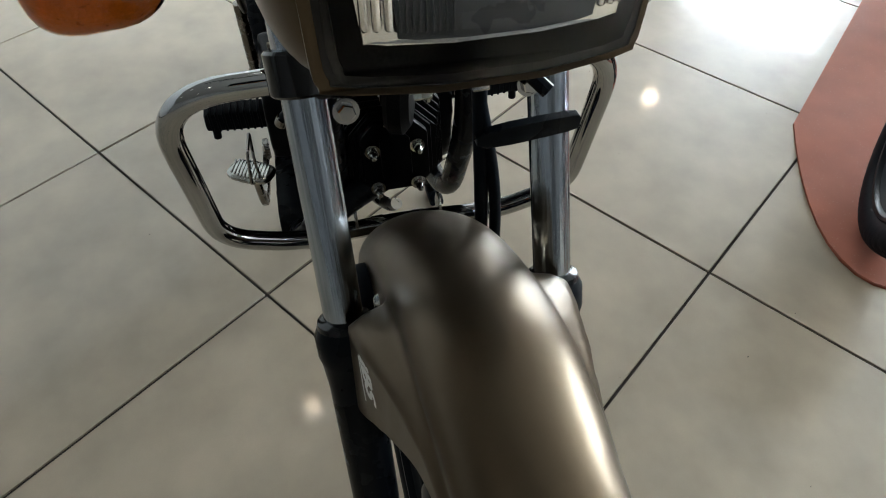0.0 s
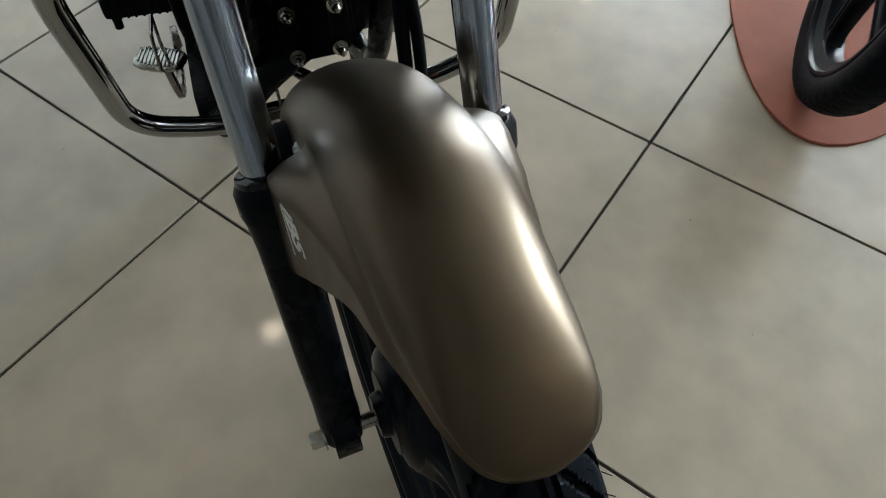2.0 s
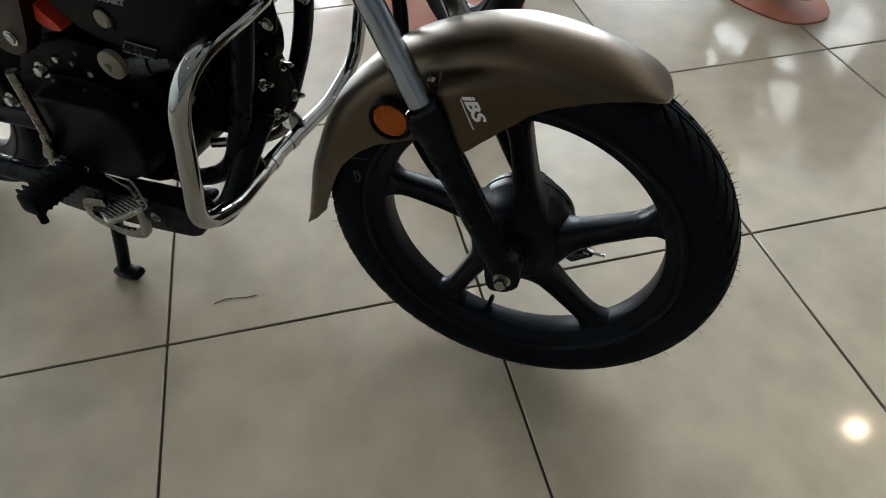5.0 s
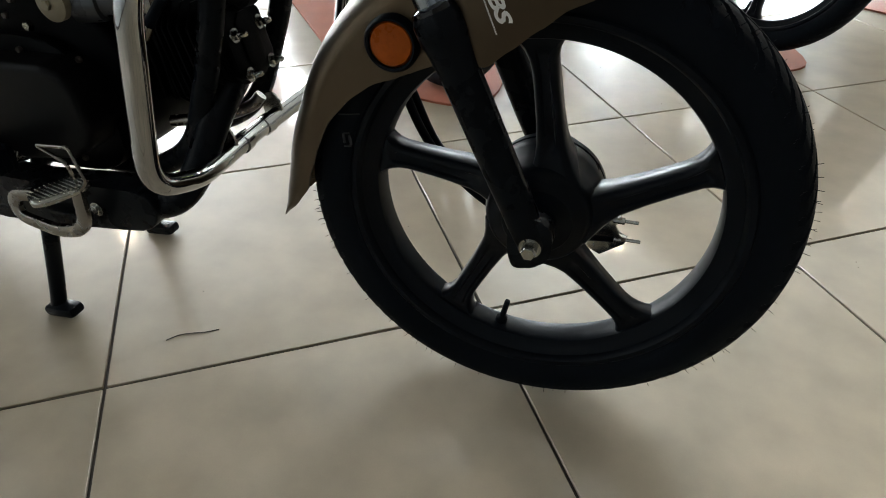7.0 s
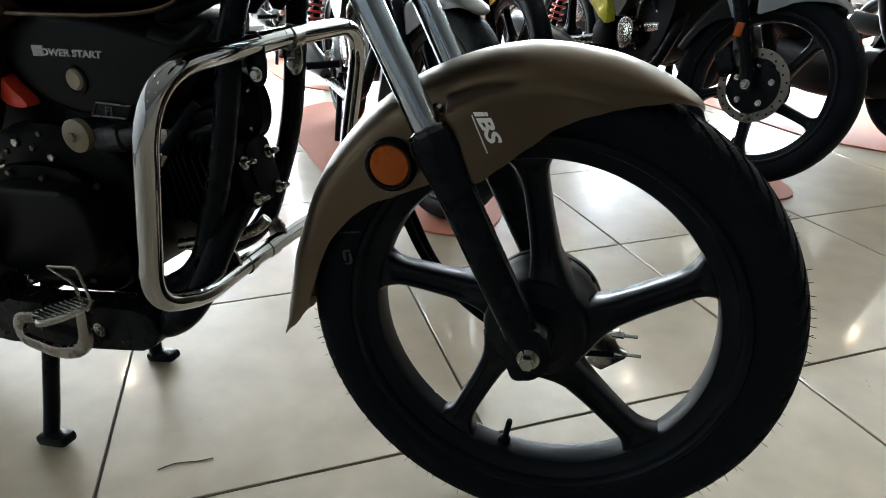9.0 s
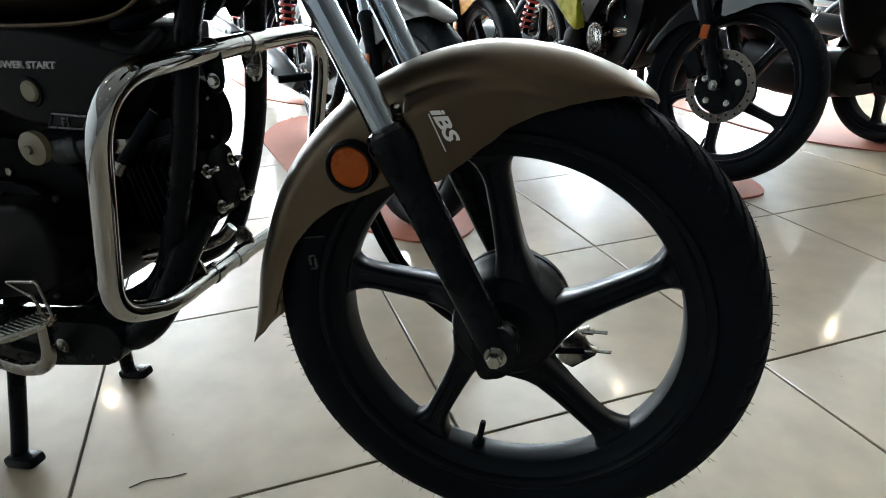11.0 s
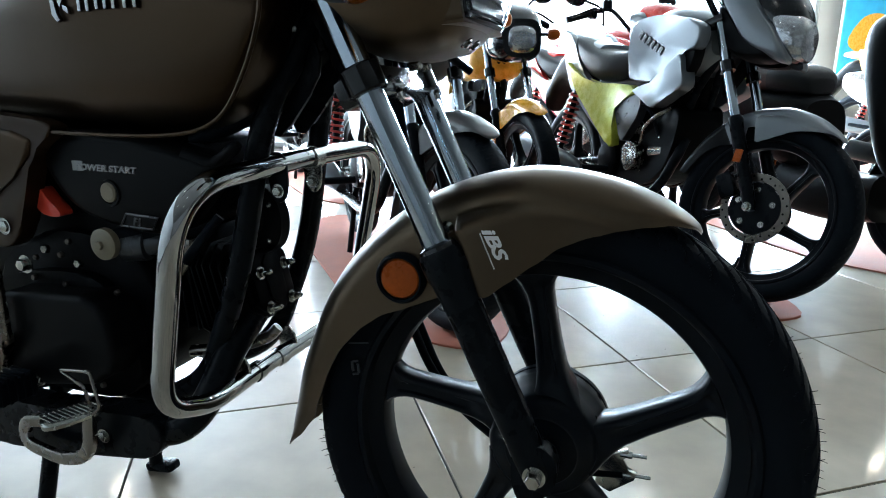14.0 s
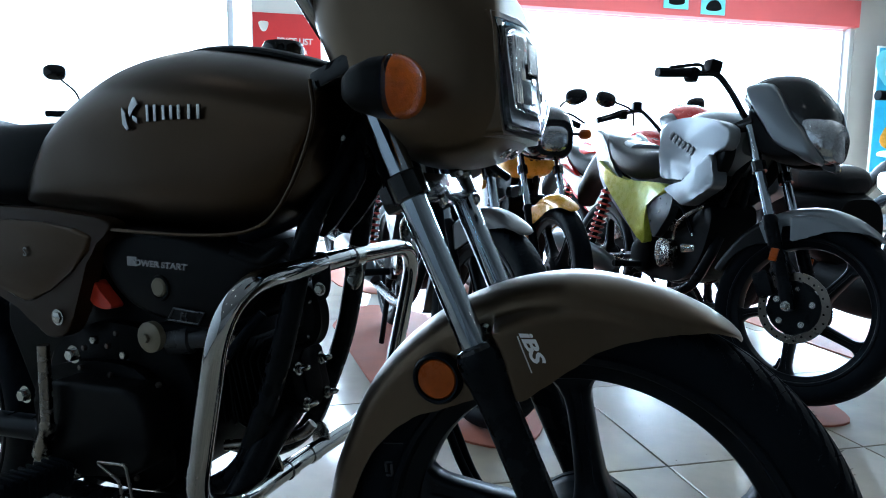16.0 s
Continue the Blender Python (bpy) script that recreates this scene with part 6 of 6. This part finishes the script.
def scooter(label, front, heading, paint, vinyl, group="displayed scooters"):
    b = thing("scooter", label, "scooter", Matrix.Translation((*front, BOARD)) @ Matrix.Rotation(radians(heading), 4, "Z"), group)
    small = Matrix.Diagonal((0.78, 1.05, 0.78, 1))
    wheel(b, Matrix.Translation((0, 0, 0.234)) @ small, 50)
    wheel(b, Matrix.Translation((-1.25, 0, 0.234)) @ small, 10, "rear_wheel")
    part("front_mudguard", hull([(0.22, 0.03, 0.33, 0.37), (0.15, 0.07, 0.38, 0.46), (0.0, 0.08, 0.44, 0.52), (-0.15, 0.07, 0.40, 0.46), (-0.22, 0.05, 0.30, 0.36)], 24, 4, 2.8), paint, b, "painted front mudguard")
    ap = hull([(0.03, 0.06, 0.55, 0.98), (-0.02, 0.15, 0.48, 1.0), (-0.08, 0.20, 0.40, 0.98), (-0.14, 0.20, 0.34, 0.96), (-0.18, 0.16, 0.32, 0.92)], 32, 4, 3.0)
    for v in ap.verts:
        v.co.x -= 0.30 * (v.co.z - 0.6)
    part("front_apron", ap, paint, b, "painted leg shield")
    part("floorboard", hull([(-0.12, 0.15, 0.16, 0.36), (-0.35, 0.17, 0.13, 0.33), (-0.60, 0.16, 0.14, 0.36)], 24, 4, 3.6), M["plastic"], b, "black footboard")
    body = hull([(-0.52, 0.13, 0.30, 0.63), (-0.62, 0.16, 0.32, 0.67), (-0.85, 0.19, 0.42, 0.69), (-1.15, 0.18, 0.50, 0.73), (-1.42, 0.12, 0.58, 0.76), (-1.55, 0.06, 0.65, 0.75)], 36, 4, 3.0)
    part("rear_body", body, paint, b, "painted rear body")
    part("seat", hull([(-0.73, 0.148, 0.655, 0.785), (-0.80, 0.155, 0.65, 0.795), (-0.95, 0.16, 0.66, 0.80), (-1.10, 0.155, 0.69, 0.815), (-1.24, 0.13, 0.72, 0.83), (-1.33, 0.08, 0.75, 0.80)], 32, 4, 3.2), vinyl, b, "padded vinyl scooter seat")
    part("seat_nose", hull([(-0.555, 0.07, 0.655, 0.72), (-0.575, 0.105, 0.645, 0.75), (-0.62, 0.13, 0.645, 0.775), (-0.68, 0.145, 0.65, 0.785), (-0.732, 0.150, 0.652, 0.788)], 32, 4, 3.2), M["seat"], b, "black seat nose")
    part("handlebar_cover", hull([(-0.02, 0.06, 0.98, 1.07), (-0.08, 0.14, 0.96, 1.09), (-0.16, 0.15, 0.97, 1.08), (-0.22, 0.10, 0.98, 1.05)], 28, 4, 2.8), paint, b, "painted handlebar cover")
    part("headlamp", hull([(-0.06, 0.09, 0.98, 1.06), (-0.02, 0.08, 0.985, 1.055), (0.0, 0.05, 1.0, 1.045)], 24, 3), M["cast"], b, "clear headlamp")
    part("handlebar", tube([(-0.16, -0.34, 1.03), (-0.13, -0.12, 1.03), (-0.13, 0.12, 1.03), (-0.16, 0.34, 1.03)], 0.012, 12), M["black_gloss"], b, "black handlebar")
    for sgn in (-1, 1):
        part("grip", tube([(-0.147, sgn * 0.235, 1.03), (-0.163, sgn * 0.36, 1.03)], 0.018, 14), M["rubber"], b, "black rubber grip")
        part("mirror_stem", tube(spline([(-0.13, sgn * 0.18, 1.05), (-0.10, sgn * 0.20, 1.14), (-0.12, sgn * 0.27, 1.21)], 6), 0.006, 8), M["black_gloss"], b)
        part("mirror", loft([oval(dx, 0.058 * k, -0.045 * k, 0.045 * k, 2.4, 20) for dx, k in [(-0.012, 0.98), (-0.006, 1.0), (0.008, 0.9), (0.018, 0.55)]]), M["black_gloss"], b, "black rear-view mirror", Matrix.Translation((-0.12, sgn * 0.30, 1.25)))
        part("grab_rail", tube(bends([(-1.10, sgn * 0.15, 0.72), (-1.30, sgn * 0.16, 0.80), (-1.42, sgn * 0.06, 0.82)], 0.05), 0.011, 10), M["black_paint"], b)
    part("silencer", tube([(-0.85, -0.18, 0.28), (-0.90, -0.20, 0.285), (-1.3, -0.22, 0.33), (-1.33, -0.22, 0.333)], [0.025, 0.05, 0.055, 0.03], 20), M["plastic"], b, "black silencer")
    part("engine", block((-0.92, 0.04, 0.26), (0.72, 0.22, 0.24), 0.05), M["engine"], b, "black engine")
    part("stand", tube(bends([(-0.95, -0.13, 0.012), (-0.92, -0.10, 0.24), (-0.92, 0.10, 0.24), (-0.95, 0.13, 0.012)], 0.03), 0.012, 10), M["black_paint"], b, "black stand")
    return b


ROW = -44
lime_bike = display_bike("silver street motorcycle with yellow-green side panel on a red board", (0.35, 1.605), -52, M["silver"], M["lime"], M["black_gloss"], 21.0, lean=4.0, mirrors=False)
for k in range(6):
    part("tank_badge_bar", block((0.030 * k, 0, 0), (0.020, 0.003, 0.030), 0.001, Matrix.Rotation(radians(12), 4, "Y")), M["muffler"], lime_bike, "dark badge bar", Matrix.Translation((-0.575, -0.1615, 0.875)) @ Matrix.Rotation(radians(24), 4, "Y"))
display_bike("grey-brown commuter motorcycle on a red board", (-0.501, 1.015), -50, M["grey_paint"], M["grey_paint"], M["grey_paint"], 12.0, True, False, 0.0)
display_bike("black commuter motorcycle in the second row", (-1.80, 2.75), ROW, M["black_gloss"], M["red"], M["black_gloss"], 0.0, True, False)
display_bike("yellow commuter motorcycle parked between two others on a red board", (-0.55, 2.095), -52, M["yellow"], M["yellow"], M["black_gloss"], 0.0, True, False)
display_bike("red street motorcycle in the second row", (0.08, 2.74), ROW, M["red"], M["white_paint"], M["red"], 0.0)
display_bike("yellow street motorcycle beside the blue poster", (2.35, 4.75), ROW, M["yellow"], M["plastic"], M["yellow"], 0.0)
scooter("black scooter with a brown vinyl seat on a red board", (1.0, 2.225), -52, M["plastic"], M["brown_vinyl"])
scooter("metallic brown scooter with a black seat on a red board", (2.0, 2.75), -50, M["brown"], M["seat"])
scooter("black scooter beside the white wall", (-2.95, 1.85), ROW, M["black_gloss"], M["seat"])

board((-0.466, 1.012), -48, 1.75, 0.265)
board((0.395, 1.535), -50, 1.75, 0.22, 0.60, 0.12, 3.0)
board((1.0, 2.225), -54, 1.75, 0.26)
board((2.0, 2.75), -50, 1.75, 0.24)
board((-1.80, 2.75), ROW, 1.75, 0.22)
board((-0.55, 2.095), -52, 1.75, 0.22)
board((0.08, 2.74), ROW, 1.75, 0.20)
board((2.35, 4.75), ROW, 1.75, 0.24)
board((-2.95, 1.85), ROW, 1.75, 0.24)

# price list board and poster


def stand_board(name, a, b, w, z0, z1, label, category):
    s = thing(name, label, category, room_pose(a, b))
    part("panel", block((0, 0.01, (z0 + z1) / 2), (w, 0.02, z1 - z0), 0.003), M["white_print"], s)
    for sgn in (-1, 1):
        part("post", tube([(sgn * (w / 2 - 0.03), 0.035, 0.0), (sgn * (w / 2 - 0.03), 0.035, z1)], 0.012, 10), M["alu"], s)
        part("foot", block((sgn * (w / 2 - 0.03), 0.035, 0.012), (0.05, 0.36, 0.024), 0.006), M["alu"], s)
    return s


price = stand_board("price_board", -0.43, 6.2, 0.68, 0.9, 2.75, "red and white standing price list board", "sign board")
part("red_field", block((0, -0.004, 2.035), (0.655, 0.008, 0.48), 0.001), M["red_print"], price, "red printed field")
lettering("PRICE LIST", 0.082, 0.001, M["white_print"], price, "lettering", Matrix.Translation((-0.10, -0.0095, 1.985)) @ SIDE, "white PRICE LIST lettering", 0, 0.002, 0.92)
lettering("SCOOTER", 0.060, 0.001, M["white_print"], price, "lettering", Matrix.Translation((-0.06, -0.0095, 1.885)) @ SIDE, "white SCOOTER lettering", 0, 0.0015, 0.92)
part("crest", slab(smooth_poly([(-0.265, 2.19), (-0.185, 2.19), (-0.180, 2.15), (-0.205, 2.10), (-0.245, 2.10), (-0.270, 2.15)], 3), -0.0095, -0.0075, 0.0), M["white_print"], price)
for k in range(9):
    part("text_bar", block((0.0, -0.004, 1.72 - 0.085 * k), (0.60, 0.006, 0.022), 0.0), M["red_print"] if k % 4 == 0 else M["plastic"], price)
part("arc", tube([(0.05 + 0.22 * math.cos(t), -0.004, 2.72 + 0.22 * math.sin(t)) for t in [math.pi + math.pi * k / 16 for k in range(17)] if 2.72 + 0.22 * math.sin(t) < 2.74], 0.006, 6), M["grey_ink"], price)
poster = stand_board("poster", 7.35, 6.25, 1.25, 0.75, 2.32, "tall blue advertising poster of a motorcycle", "poster")
part("blue_field", block((0, -0.004, 1.53), (1.21, 0.008, 1.53), 0.001), M["blue_print"], poster, "blue printed field")
part("sky_field", slab(smooth_poly([(-0.58, 2.26), (0.5, 2.26), (0.58, 1.9), (0.1, 1.75), (-0.5, 1.85)], 4), -0.0095, -0.008, 0.0), M["cyan_print"], poster)
part("text_bar", block((-0.3, -0.0095, 2.0), (0.4, 0.003, 0.07), 0.0), M["white_print"], poster)
part("pictured_machine", slab(smooth_poly([(-0.5, 1.15), (-0.3, 1.45), (0.0, 1.5), (0.2, 1.35), (0.5, 1.4), (0.55, 1.1), (0.3, 1.0), (-0.2, 1.0)], 4), -0.0095, -0.008, 0.0), M["yellow"], poster)
for k, (a_, z_) in enumerate(((4.01, 2.74), (4.50, 2.70))):
    c_ = thing("fascia_picture", "small printed picture fixed to the red fascia", "picture", room_pose(a_, BACK - 0.075, 0.0), "fascia pictures")
    part("sheet", block((0, 0, z_), (0.32, 0.012, 0.20), 0.003), M["cyan_print"], c_)
    part("dark_shape", slab(smooth_poly([(-0.10, z_ - 0.04), (-0.05, z_ + 0.05), (0.06, z_ + 0.06), (0.11, z_ - 0.03), (0.0, z_ - 0.06)], 3), -0.0095, -0.0065, 0.0), M["plastic"], c_)

# ---- floor tiles ----
TILE, JOINT = 0.6, 0.005
A0, B0 = -0.6146, 0.1561
tile_bm = block((0, 0, -0.005), (TILE - JOINT, TILE - JOINT, 0.010), 0.0012, seg=1)
first_tile = None
for i in range(math.floor((LEFT - A0) / TILE), math.ceil((RIGHT - A0) / TILE)):
    for j in range(math.floor((NEAR - B0) / TILE), math.ceil((BACK - B0) / TILE)):
        a, b = A0 + (i + 0.5) * TILE, B0 + (j + 0.5) * TILE
        if a - 0.3 < LEFT - 0.15 or a + 0.3 > RIGHT + 0.15 or b - 0.3 < NEAR - 0.15 or b + 0.3 > BACK + 0.05:
            continue
        at_ = Matrix.Translation((a, b, 0.0))
        if first_tile is None:
            first_tile = part("tile", tile_bm, M["tile"], floor, at=at_)
        else:
            again("tile", first_tile, floor, at_)

# dirt on the tiles
rnd = random.Random(11)
specks = bmesh.new()
for k in range(60):
    x, y = rnd.uniform(-1.4, 1.6), rnd.uniform(-0.9, 1.7)
    m = Matrix.Translation((x, y, 0.0004)) @ Matrix.Rotation(rnd.uniform(0, 6.28), 4, "Z")
    r = rnd.uniform(0.0006, 0.0019)
    pts = [m @ Vector((r * rnd.uniform(0.6, 1.3) * math.cos(a * 1.05), 0.7 * r * rnd.uniform(0.6, 1.3) * math.sin(a * 1.05), 0)) for a in range(6)]
    low = [specks.verts.new(p) for p in pts]
    top = specks.verts.new(m @ Vector((0, 0, 0.0008)))
    for i in range(6):
        specks.faces.new((low[i], low[(i + 1) % 6], top))
tagged(part("dirt_specks", specks, M["grout"]), "dark specks of dirt scattered on the tiles", "dirt", "", "stuff")

thread = part("hair_thread", tube(spline([(-0.566, -0.123, 0.001), (-0.553, -0.106, 0.0012), (-0.538, -0.096, 0.001), (-0.519, -0.087, 0.001), (-0.500, -0.073, 0.001)], 6), 0.0009, 5), M["grout"])
tagged(thread, "thin dark curled hair lying on the tile", "hair")
